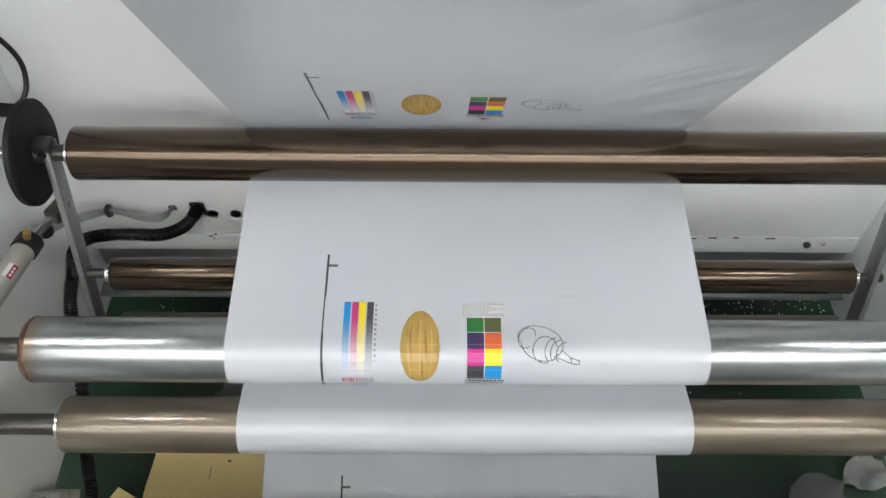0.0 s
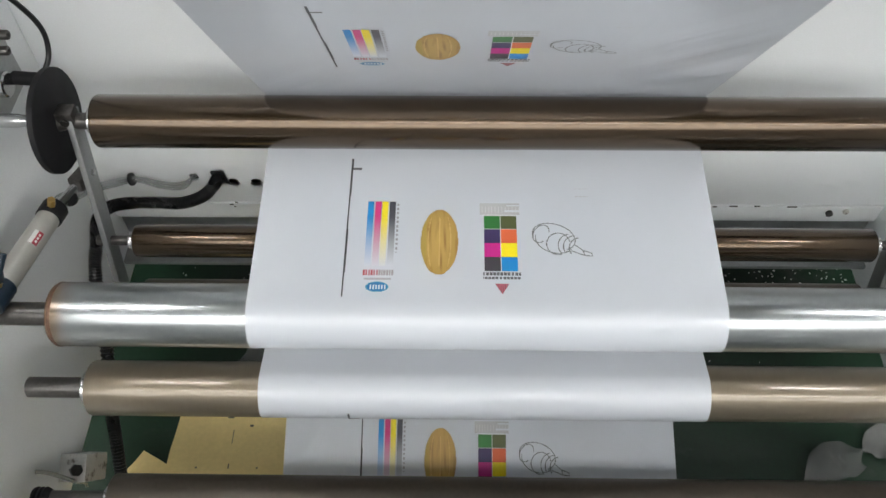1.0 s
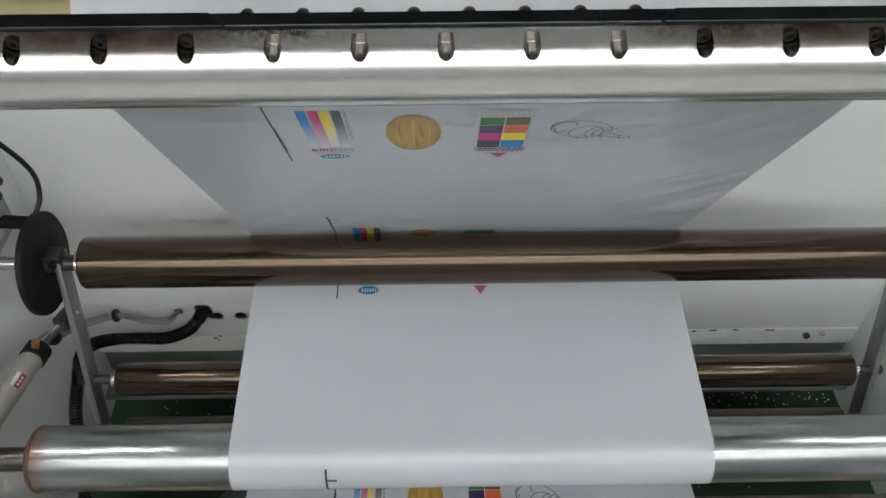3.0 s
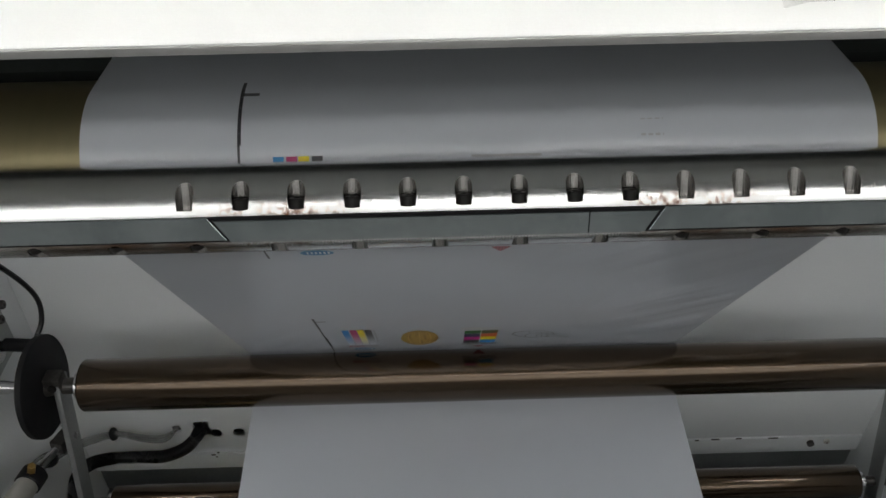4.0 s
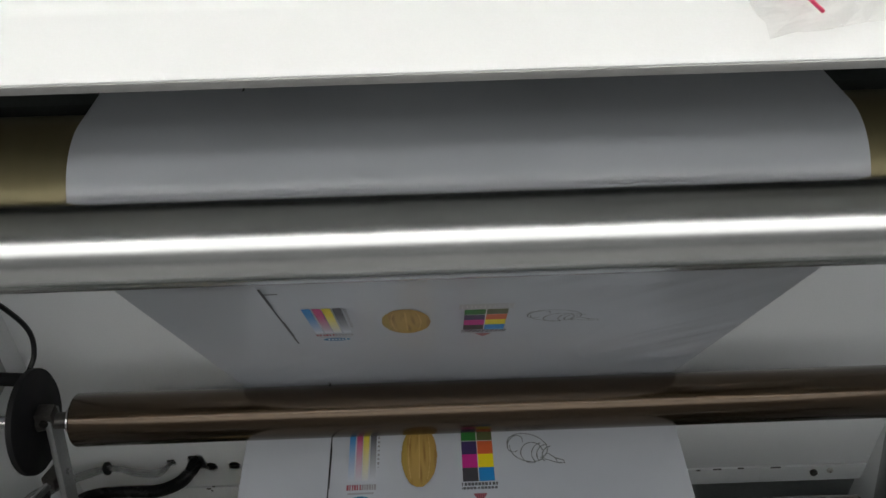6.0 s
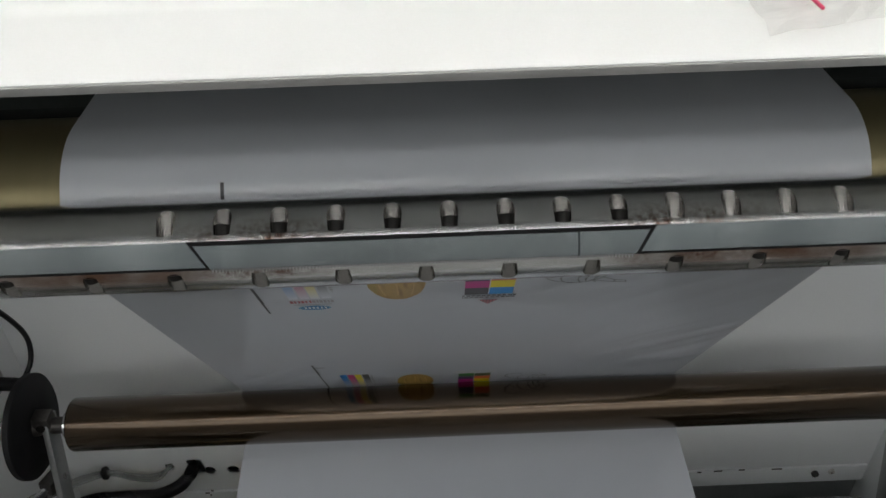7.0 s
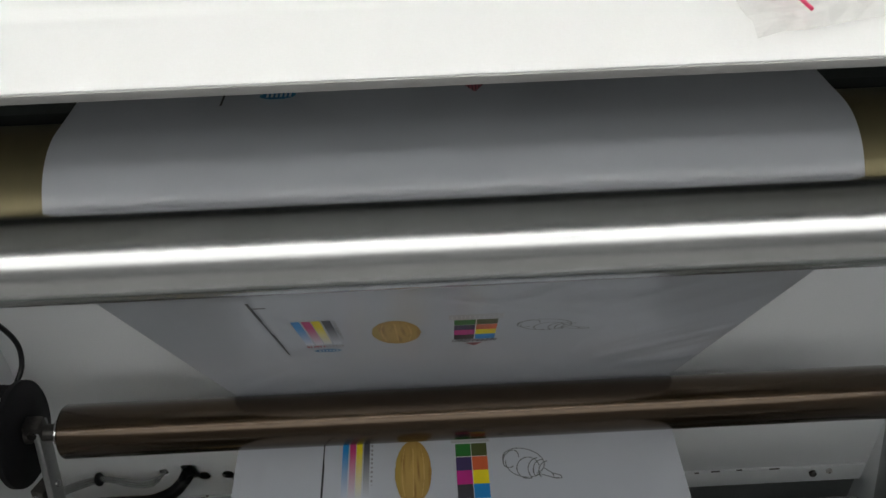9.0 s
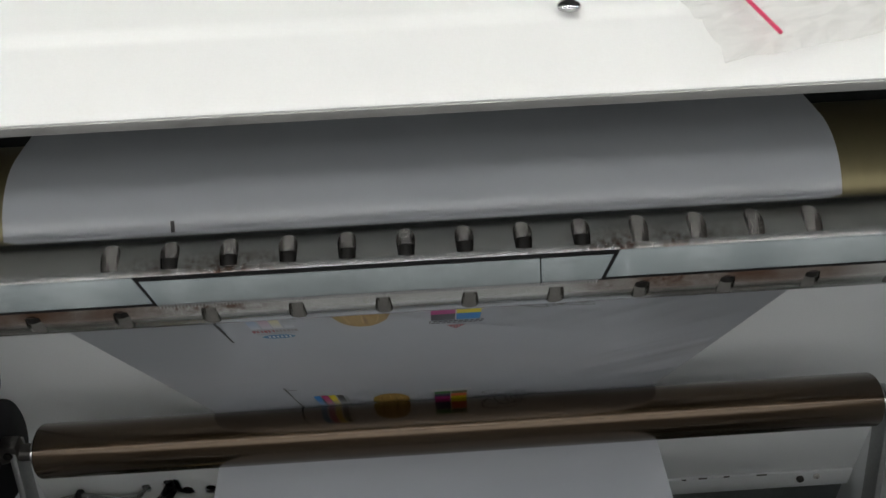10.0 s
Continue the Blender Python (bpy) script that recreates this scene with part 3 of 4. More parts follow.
def roller(name, at, x0, x1, material, label, journal=0.016, left=-0.9, right=1.0, ring=True, steps=64):
    y, z, r = AT[at]
    root = tagged(empty(name, 0, y, z), label, "roller", "paper guide rollers")
    c = 0.004
    bm = bmesh.new()
    lathe_x(bm, [(x0, journal), (x0, r - c), (x0 + 0.0015, r - 0.0012), (x0 + c, r), (x1 - c, r), (x1 - 0.0015, r - 0.0012), (x1, r - c), (x1, journal)], steps)
    part("shell", bm, material, root)
    for sx, end in ((x0, -1), (x1, 1)):
        if ring:
            bm = bmesh.new()
            a, b = sx, sx + end * 0.013
            k = journal * 1.5 + 0.004
            lathe_x(bm, [(a, 0), (a, k), (b - end * 0.002, k), (b, k - 0.002), (b, 0)], 32)
            ringo = part("collar", bm, M_CHROME, root, "bright steel end collar")
            bm = bmesh.new()
            rod(bm, ((a + b) / 2, 0, k - 0.001), ((a + b) / 2, 0, k + 0.0012), 0.0028, 10)
            part("set_screw", bm, M_DARKSTEEL, ringo)
        bm = bmesh.new()
        far = left if end < 0 else right
        lathe_x(bm, [(sx, 0), (sx, journal), (far - end * 0.002, journal), (far, journal - 0.002), (far, 0)], 28)
        part("journal", bm, M_DARKSTEEL if journal < 0.03 else M_BRONZE_DULL, root)
    return root


def rollers():
    made = {}
    made["r1"] = roller("guide_roller", "r1", -0.700, 0.80, M_BRONZE, "bronze anodised aluminium guide roller on the swing arms", 0.0155, -0.79, 0.85)
    made["r5"] = roller("guide_roller", "r5", -0.690, 0.786, M_BRONZE, "slim bronze anodised guide roller low on the swing arms", 0.010, -0.77, 0.85)
    made["r6"] = roller("guide_roller", "r6", -0.70, 0.80, M_DARKROLL, "slim dark guide roller at the foot of the swing arms", 0.010, -0.77, 0.85)
    made["r3"] = roller("guide_roller", "r3", -0.708, 0.83, M_BRONZE_DULL, "dull bronze guide roller with a dark journal", 0.019, -0.828, 0.95)
    made["r4"] = roller("guide_roller", "r4", -0.714, 0.83, M_DARKROLL, "dark worn bronze guide roller near the floor", 0.016, -0.86, 0.95)
    bm = bmesh.new()
    lathe_x(bm, [(-0.872, 0.012), (-0.872, 0.021), (-0.866, 0.023), (-0.862, 0.020), (-0.857, 0.023), (-0.853, 0.020), (-0.848, 0.023), (-0.842, 0.020), (-0.836, 0.0165)], 28)
    part("rubber_boot", bm, M_BLACK, made["r4"], "ribbed black rubber boot")
    made["r2"] = roller("steel_roller", "r2", -0.731, 0.85, M_STEEL, "turned steel roller with a rusty heat-tinted end", 0.0205, -0.9, 1.0, ring=False)
    made["r0"] = roller("anvil_roller", "r0", -0.80, 0.88, M_OLIVE, "large olive-gold anvil roller behind the cutter", 0.03, -0.9, 1.0, ring=False, steps=96)
    y, z, r = AT["r2"]
    bm = bmesh.new()
    lathe_x(bm, [(-0.7325, 0.021), (-0.7325, r - 0.004), (-0.7265, r + 0.0005), (-0.7225, r + 0.0005), (-0.7215, r)], 64)
    part("rusty_end", bm, M_RUST, made["r2"], "orange-brown rusted rim")
    return made


# ---- swing arms, hub disc, air cylinder ----
def slanted_bar(bm, a, b, half, x0, x1, bevel=0.002):
    """A flat bar in the side plane from a to b (y, z)."""
    d = math.dist(a, b)
    ang = math.degrees(math.atan2(b[1] - a[1], b[0] - a[0]))
    box(bm, x0, x1, -0.02, d + 0.02, -half, half, bevel, m=Matrix.Translation((0, a[0], a[1])) @ pose(0, 0, 0, ang, 0, 0))


def swing_arms():
    for x, label in ((-0.746, "galvanised flat steel swing arm beside the black disc"), (0.828, "galvanised flat steel swing arm")):
        arm = tagged(empty("swing_arm", x, 0, 0), label, "arm", "swing arms of the dancer rollers")
        bm = bmesh.new()
        slanted_bar(bm, (1.053, 0.894), (0.912, 0.435), 0.021, -0.006, 0.006)
        part("bar", bm, M_GREYSTEEL, arm)
        for y, z in ((1.02, 0.79), (0.972, 0.637), (0.93, 0.50)):
            bm = bmesh.new()
            rod(bm, (0.006, y, z), (0.011, y, z), 0.006, 12)
            part("bolt", bm, M_CHROME, arm)
    disc = tagged(empty("brake_disc", -0.778, 1.051, 0.896), "thick matt black disc on the swing arm's shaft", "disc")
    bm = bmesh.new()
    lathe_x(bm, [(-0.009, 0), (-0.009, 0.09), (-0.005, 0.097), (0.005, 0.097), (0.009, 0.092), (0.009, 0.02), (0.007, 0.018), (0.007, 0)], 64)
    part("disc_body", bm, M_BLACK, disc)
    bm = bmesh.new()
    lathe_x(bm, [(0.008, 0), (0.008, 0.019), (0.02, 0.017), (0.022, 0.014), (0.022, 0)], 24)
    part("hub", bm, M_DARKSTEEL, disc)
    bm = bmesh.new()
    box(bm, 0.010, 0.042, -0.015, 0.015, 0.0, 0.030, 0.003)
    clamp = part("clamp_nut", bm, M_DARKSTEEL, disc, "square dark steel clamp block")
    bm = bmesh.new()
    rod(bm, (0.026, -0.016, 0.012), (0.026, -0.021, 0.012), 0.008, 14)
    part("clamp_screw", bm, M_DARKSCREW, clamp)
    bm = bmesh.new()
    lathe_x(bm, [(-0.123, 0), (-0.123, 0.013), (-0.07, 0.013), (-0.058, 0.011), (-0.009, 0.011), (-0.009, 0)], 28)
    part("spindle", bm, M_CHROME, disc, "bright turned spindle")
    blk = tagged(empty("bearing_block", -0.901, 1.13, 0.96), "steel bearing bracket with two black cap screws", "bracket")
    bm = bmesh.new()
    box(bm, 0, 0.016, -0.055, 0.06, -0.09, 0.10, 0.003)
    part("plate", bm, M_GREYSTEEL, blk)
    for y, z in ((0.046, 0.03), (0.024, 0.012)):
        bm = bmesh.new()
        lathe_x(bm, [(0.016, 0.0), (0.016, 0.009), (0.034, 0.009), (0.036, 0.0075), (0.036, 0.004), (0.030, 0.004), (0.030, 0)], 20, y, z)
        part("cap_screw", bm, M_DARKSTEEL, blk)
    bm = bmesh.new()
    lathe_x(bm, [(0.016, 0), (0.016, 0.024), (0.03, 0.024), (0.033, 0.021), (0.033, 0)], 32, -0.02, -0.03)
    part("boss", bm, M_CHROME, blk, "bright round boss")
    bm = bmesh.new()
    rod(bm, (0.03, 0.005, -0.036), (0.085, 0.0, -0.036), 0.013, 18)
    part("connector", bm, M_BLACK, blk, "black cable connector")


def air_cylinder():
    a, b, c = Vector((-0.785, 1.045, 0.742)), Vector((-0.808, 0.965, 0.752)), Vector((-0.832, 0.735, 0.79))
    cyl = tagged(empty("air_cylinder"), "grey pneumatic cylinder with black caps and brass fitting", "cylinder")
    d = (c - b).normalized()
    bm = bmesh.new()
    rod(bm, b + d * 0.012, c, 0.0215, 32, 0.05)
    body = part("barrel", bm, M_ALU, cyl, "grey anodised barrel")
    bm = bmesh.new()
    rod(bm, b, b + d * 0.034, 0.0245, 28, 0.08)
    part("front_cap", bm, M_BLACK, cyl)
    bm = bmesh.new()
    rod(bm, c - d * 0.03, c + d * 0.02, 0.0245, 28, 0.08)
    part("rear_cap", bm, M_BLUEBLACK, cyl, "dark blue rear cap")
    bm = bmesh.new()
    rod(bm, c + d * 0.02, c + d * 0.075, 0.015, 20)
    part("rear_pivot", bm, M_BLUEBLACK, cyl)
    bm = bmesh.new()
    rod(bm, a, b + d * 0.01, 0.008, 20)
    part("piston_rod", bm, M_CHROME, cyl, "bright piston rod")
    bm = bmesh.new()
    e = (b - a).normalized()
    turn = e.to_track_quat("X", "Z").to_matrix().to_4x4()
    box(bm, -0.02, 0.022, -0.014, 0.014, -0.014, 0.014, 0.003, m=Matrix.Translation(a) @ turn)
    part("clevis", bm, M_DARKSTEEL, cyl)
    up = Vector((0.35, 0.05, 1)).normalized()
    bm = bmesh.new()
    rod(bm, b + d * 0.018 + up * 0.02, b + d * 0.018 + up * 0.042, 0.0075, 6)
    part("brass_port", bm, M_BRASS, cyl, "brass port fitting")
    port = c - d * 0.012
    bm = bmesh.new()
    rod(bm, port + up * 0.02, port + up * 0.04, 0.009, 6)
    part("brass_port", bm, M_BRASS, cyl, "brass port fitting")
    bm = bmesh.new()
    rod(bm, port + up * 0.038, port + up * 0.062, 0.0115, 18)
    rod(bm, port + up * 0.055, port + up * 0.062 + Vector((0.004, 0.03, 0.012)), 0.0095, 18)
    part("elbow", bm, M_BLUEBLACK, cyl, "dark push-in elbow")
    bm = bmesh.new()
    turn = d.to_track_quat("X", "Z").to_matrix().to_4x4()
    base = Matrix.Translation(b + d * 0.10) @ turn

    def band(a0, a1, x0, x1, r):
        f = []
        for q in range(9):
            an = a0 + (a1 - a0) * q / 8
            f.append([bm.verts.new(base @ Vector((x, r * math.cos(an), r * math.sin(an)))) for x in (x0, x1)])
        for p, q in zip(f, f[1:]):
            bm.faces.new((p[0], p[1], q[1], q[0]))
    band(0.45, 1.25, -0.016, 0.016, 0.0219)
    part("sticker", bm, M_RED, body, "red maker's sticker")
    bm = bmesh.new()
    band(0.92, 1.25, -0.016, 0.016, 0.0221)
    for x in (-0.008, 0.0, 0.008):
        band(0.6, 0.78, x - 0.0026, x + 0.0026, 0.0221)
    part("sticker_print", bm, M_LABEL, body)


# ---- hoses and cables ----
def hoses():
    bm = bmesh.new()
    hose(bm, [(-0.612, 1.30, 0.47), (-0.612, 1.266, 0.488), (-0.618, 1.243, 0.488), (-0.642, 1.225, 0.474), (-0.69, 1.214, 0.462), (-0.745, 1.211, 0.466),
              (-0.80, 1.20, 0.478), (-0.832, 1.16, 0.512), (-0.842, 1.11, 0.528), (-0.843, 1.06, 0.50), (-0.843, 0.998, 0.455), (-0.843, 0.906, 0.312),
              (-0.843, 0.80, 0.195), (-0.843, 0.775, 0.158), (-0.84, 0.70, 0.062), (-0.838, 0.66, 0.014)], 0.0122, 920, 14, 0.24)
    tagged(mesh_ob("corrugated_hose", bm, M_BLACKGLOSS, smooth=38), "black corrugated conduit running from back panel down the side plate", "hose")
    for k, (dx, dz) in enumerate(((0, 0), (0.007, 0.008), (-0.004, -0.008))):
        bm = bmesh.new()
        hose(bm, [(-0.668 + dx, 1.30, 0.49 + dz / 2), (-0.672 + dx, 1.255, 0.495 + dz), (-0.70, 1.245, 0.486 + dz), (-0.741, 1.242, 0.495 + dz), (-0.79, 1.24, 0.515 + dz * 0.6),
                  (-0.835, 1.225, 0.52 + dz), (-0.86, 1.15, 0.58 + dz), (-0.86, 1.06, 0.655 + dz * 2), (-0.845, 0.99, 0.705 + dz), (-0.83, 0.95, 0.76)], 0.0042, 90, 10)
        tagged(mesh_ob("air_tube", bm, M_TUBE, smooth=60), "thin clear plastic air tube tied in a bundle", "tube", "clear air tubes")
    bm = bmesh.new()
    hose(bm, [(-0.85, 0.75, 0.83), (-0.86, 0.77, 0.86), (-0.87, 0.82, 0.86), (-0.88, 0.84, 0.82), (-0.87, 0.80, 0.79), (-0.88, 0.72, 0.80), (-0.89, 0.60, 0.84)], 0.0045, 60, 10)
    tagged(mesh_ob("air_tube", bm, M_TUBE, smooth=60), "thin clear air tube looped behind the cylinder", "tube", "clear air tubes")
    for p, q in (((-0.805, 1.24, 0.515), (-0.797, 1.24, 0.517)), ((-0.857, 1.085, 0.632), (-0.855, 1.075, 0.641))):
        bm = bmesh.new()
        rod(bm, p, q, 0.0155, 14)
        tagged(mesh_ob("cable_tie", bm, M_BLACK), "black cable tie round the air tubes", "cable tie", "cable ties")
    bm = bmesh.new()
    hose(bm, [(-0.89, 1.02, 1.36), (-0.87, 1.08, 1.24), (-0.83, 1.14, 1.13), (-0.802, 1.176, 1.02), (-0.80, 1.165, 0.96), (-0.815, 1.13, 0.925)], 0.005, 60, 10)
    tagged(mesh_ob("cable", bm, M_BLACKGLOSS, smooth=60), "black sensor cable hanging beside the disc", "cable")
    # bracket at the foot of the side plate
    br = tagged(empty("foot_bracket", -0.848, 0.665, 0.205), "grimy white bearing bracket with a black bolt", "bracket")
    bm = bmesh.new()
    box(bm, -0.053, 0.006, -0.03, 0.03, -0.06, 0.05, 0.003, m=pose(0, 0, 0, 25, 0, 0))
    part("block", bm, M_GRIMY, br)
    bm = bmesh.new()
    rod(bm, (-0.026, -0.020, 0.030), (-0.010, -0.028, 0.050), 0.0135, 6)
    part("bolt", bm, M_DARKSTEEL, br, "black hexagon bolt")
    bm = bmesh.new()
    hose(bm, [(-0.044, -0.073, 0.156), (-0.030, -0.068, 0.14), (-0.020, -0.058, 0.09), (-0.016, -0.045, 0.03), (-0.020, -0.028, -0.02), (-0.03, -0.02, -0.06)], 0.0048, 30, 10)
    part("bleed_tube", bm, M_TUBE, br, "short clear tube", smooth=60)


# ---- hood ----
def hood():
    h = tagged(empty("hood", 0, 0.52, 1.820), "white powder-coated sheet hood over the cutter", "hood")
    bm = bmesh.new()
    prof = [(0.0, 0.0), (0.002, 0.0015), (0.074, 0.0165), (0.078, 0.0185), (0.084, 0.0222), (0.090, 0.0244), (0.40, 0.058), (0.40, 0.05),
            (0.09, 0.018), (0.012, 0.0), (0.012, -0.0055), (0.0, -0.0055)]
    ends = []
    for x in (-0.90, 1.0):
        ends.append([bm.verts.new((x, y, z)) for y, z in prof])
    n = len(prof)
    for i in range(n):
        j = (i + 1) % n
        bm.faces.new((ends[0][i], ends[0][j], ends[1][j], ends[1][i]))
    bm.faces.new(ends[0])
    bm.faces.new(ends[1][::-1])
    part("sheet", bm, M_HOOD, h)
    bm = bmesh.new()
    box(bm, -0.9, 1.0, -0.0012, 0.0105, -0.0076, -0.0012, 0.001)
    part("lower_lip", bm, M_GREYEDGE, h, "bare grey folded lip")
    bm = bmesh.new()
    box(bm, -0.9, 1.0, 0.36, 0.40, -0.2, 0.05, 0.003)
    part("rear_skirt", bm, M_FRAME, h, "dark rear skirt")
    bm = bmesh.new()
    bmesh.ops.create_uvsphere(bm, u_segments=24, v_segments=12, radius=0.0085)
    bmesh.ops.scale(bm, vec=(1, 1, 0.45), verts=bm.verts)
    bmesh.ops.translate(bm, vec=(0.111, 0.085, 0.0245), verts=bm.verts)
    part("screw", bm, M_CHROME, h, "bright domed screw")
    # dark plate behind the anvil roller, added to stand for the gap's shade
    bm = bmesh.new()
    box(bm, -0.899, 0.999, 0.93, 0.945, 1.40, 1.635, 0.003)
    tagged(mesh_ob("gap_shade_plate", bm, M_FRAME), "dark plate added behind the anvil roller to stand for the gap's shade", "plate")


def crumpled(name, outline, z, seed, lift, label, category, material, res=22, thick=0.0006):
    """A thin crumpled sheet inside an outline of (x, y) corners."""
    rnd = random.Random(seed)
    bm = bmesh.new()
    vs = [bm.verts.new((x, y, z)) for x, y in outline]
    f = bm.faces.new(vs)
    x0, x1 = min(p[0] for p in outline), max(p[0] for p in outline)
    y0, y1 = min(p[1] for p in outline), max(p[1] for p in outline)
    for k in range(1, res):
        for co, no in (((x0 + (x1 - x0) * k / res, 0, 0), (1, 0, 0)), ((0, y0 + (y1 - y0) * k / res, 0), (0, 1, 0))):
            bmesh.ops.bisect_plane(bm, geom=bm.verts[:] + bm.edges[:] + bm.faces[:], plane_co=co, plane_no=no)
    off = Vector((rnd.random() * 9, rnd.random() * 9, 0))
    for v in bm.verts:
        q = v.co * 16 + off
        v.co.z += lift * (abs(noise.noise(q)) + 0.5 * abs(noise.noise(q * 2.3)))
    r = bmesh.ops.solidify(bm, geom=bm.faces[:], thickness=thick)
    return tagged(mesh_ob(name, bm, material, smooth=25), label, category)


def floor_things():
    s = crumpled("yellow_sheet", [(-0.735, 1.02), (-0.757, 0.751), (-0.82, 0.785), (-0.90, 0.66), (-0.84, 0.50), (-0.15, 0.47), (-0.12, 1.05)], 0.006, 3, 0.012,
                 "torn yellow printed board lying on the green floor", "sheet", M_YELLOW, 16, 0.0012)
    for x, y, w, d in ((-0.60, 0.80, 0.0015, 0.035), (-0.56, 0.845, 0.008, 0.006), (-0.62, 0.868, 0.016, 0.004), (-0.60, 0.735, 0.003, 0.012), (-0.68, 0.735, 0.005, 0.004), (-0.53, 0.735, 0.004, 0.004)):
        bm = bmesh.new()
        box(bm, x, x + w, y, y + d, 0.0225, 0.0232)
        part("printed_mark", bm, M_DARKSTEEL, s, smooth=0)
    crumpled("plastic_scrap", [(0.80, 0.715), (0.83, 0.79), (0.875, 0.825), (0.92, 0.83), (0.955, 0.80), (0.96, 0.755), (0.935, 0.735), (0.87, 0.722)], 0.004, 5, 0.045,
             "crumpled scrap of clear plastic film on the floor", "plastic film", M_FILM)
    crumpled("plastic_scrap", [(0.965, 0.80), (0.985, 0.85), (1.03, 0.875), (1.08, 0.86), (1.09, 0.80), (1.03, 0.775)], 0.004, 8, 0.04,
             "small crumpled scrap of clear plastic film on the floor", "plastic film", M_FILM)
    crumpled("plastic_scrap", [(-0.63, 1.03), (-0.60, 1.075), (-0.54, 1.08), (-0.53, 1.04), (-0.58, 1.01)], 0.004, 9, 0.035,
             "glinting scrap of clear film under the rollers", "plastic film", M_FILM)
    rnd = random.Random(4)
    bm = bmesh.new()
    for _ in range(110):
        x, y = rnd.choice(((rnd.uniform(0.5, 1.08), rnd.uniform(1.30, 1.40)), (rnd.uniform(0.6, 1.06), rnd.uniform(1.32, 1.36)), (rnd.uniform(-0.85, -0.4), rnd.uniform(1.30, 1.45)), (rnd.uniform(-0.8, 1.1), rnd.uniform(0.75, 1.5))))
        a = rnd.uniform(0, 3)
        k = rnd.uniform(0.001, 0.0032)
        box(bm, -k, k, -k * 0.5, k * 0.5, 0.001, 0.003, m=Matrix.Translation((x, y, 0)) @ pose(0, 0, 0, 0, 0, math.degrees(a)))
    tagged(mesh_ob("paper_specks", bm, M_LABEL, smooth=0), "tiny white paper specks strewn on the floor", "specks", kind="stuff")
    bm = bmesh.new()
    box(bm, -0.72, 1.08, 1.225, 1.265, 0.0, 0.05, 0.004)
    tagged(mesh_ob("base_rail", bm, M_FRAME), "dark painted base rail lying across the floor", "rail")


def zip_bag():
    """A clear press-seal bag on the hood, its pink zip across one end."""
    b = tagged(empty("zip_bag", 0.235, 0.600, 1.838), "small clear press-seal bag with a pink zip", "plastic bag")
    bm = bmesh.new()
    n = 18
    grid = [[bm.verts.new((-0.045 + 0.33 * i / n, -0.062 + 0.03 * i / n + 0.18 * j / n, 0.005 + 0.012 * abs(noise.noise(Vector((i * 0.35, j * 0.4, 2)))) + 0.21 * min(0.0, -0.062 + 0.03 * i / n + 0.18 * j / n)))
             for j in range(n + 1)] for i in range(n + 1)]
    for i in range(n):
        for j in range(n):
            bm.faces.new((grid[i][j], grid[i + 1][j], grid[i + 1][j + 1], grid[i][j + 1]))
    bmesh.ops.solidify(bm, geom=bm.faces[:], thickness=0.0005)
    bmesh.ops.transform(bm, matrix=pose(0, 0, 0, 0, 0, 8), verts=bm.verts)
    part("film", bm, M_BAG, b, smooth=60)
    bm = bmesh.new()
    rod(bm, (0.004, -0.050, 0.003), (-0.02, 0.13, 0.020), 0.0014, 8)
    part("zip", bm, M_PINK, b, "pink zip line")


# ---- cutter ----
CUT_Y, CUT_Z, CUT_R = 0.6485, 1.5896, 0.0427
FLAT = radians(16.5)
TILT = radians(16)


def true_normals(me, r):
    """Round normals on the turned surface, flat ones on the milled faces."""
    normals = []
    for p in me.polygons:
        p.use_smooth = True
        for li in p.loop_indices:
            c = me.vertices[me.loops[li].vertex_index].co
            d = Vector((0, c.y, c.z))
            round_face = abs(d.length - r) < 0.0004 and d.normalized().dot(p.normal) > 0.985
            normals.append(tuple(d.normalized()) if round_face else tuple(p.normal))
    me.normals_split_custom_set(normals)


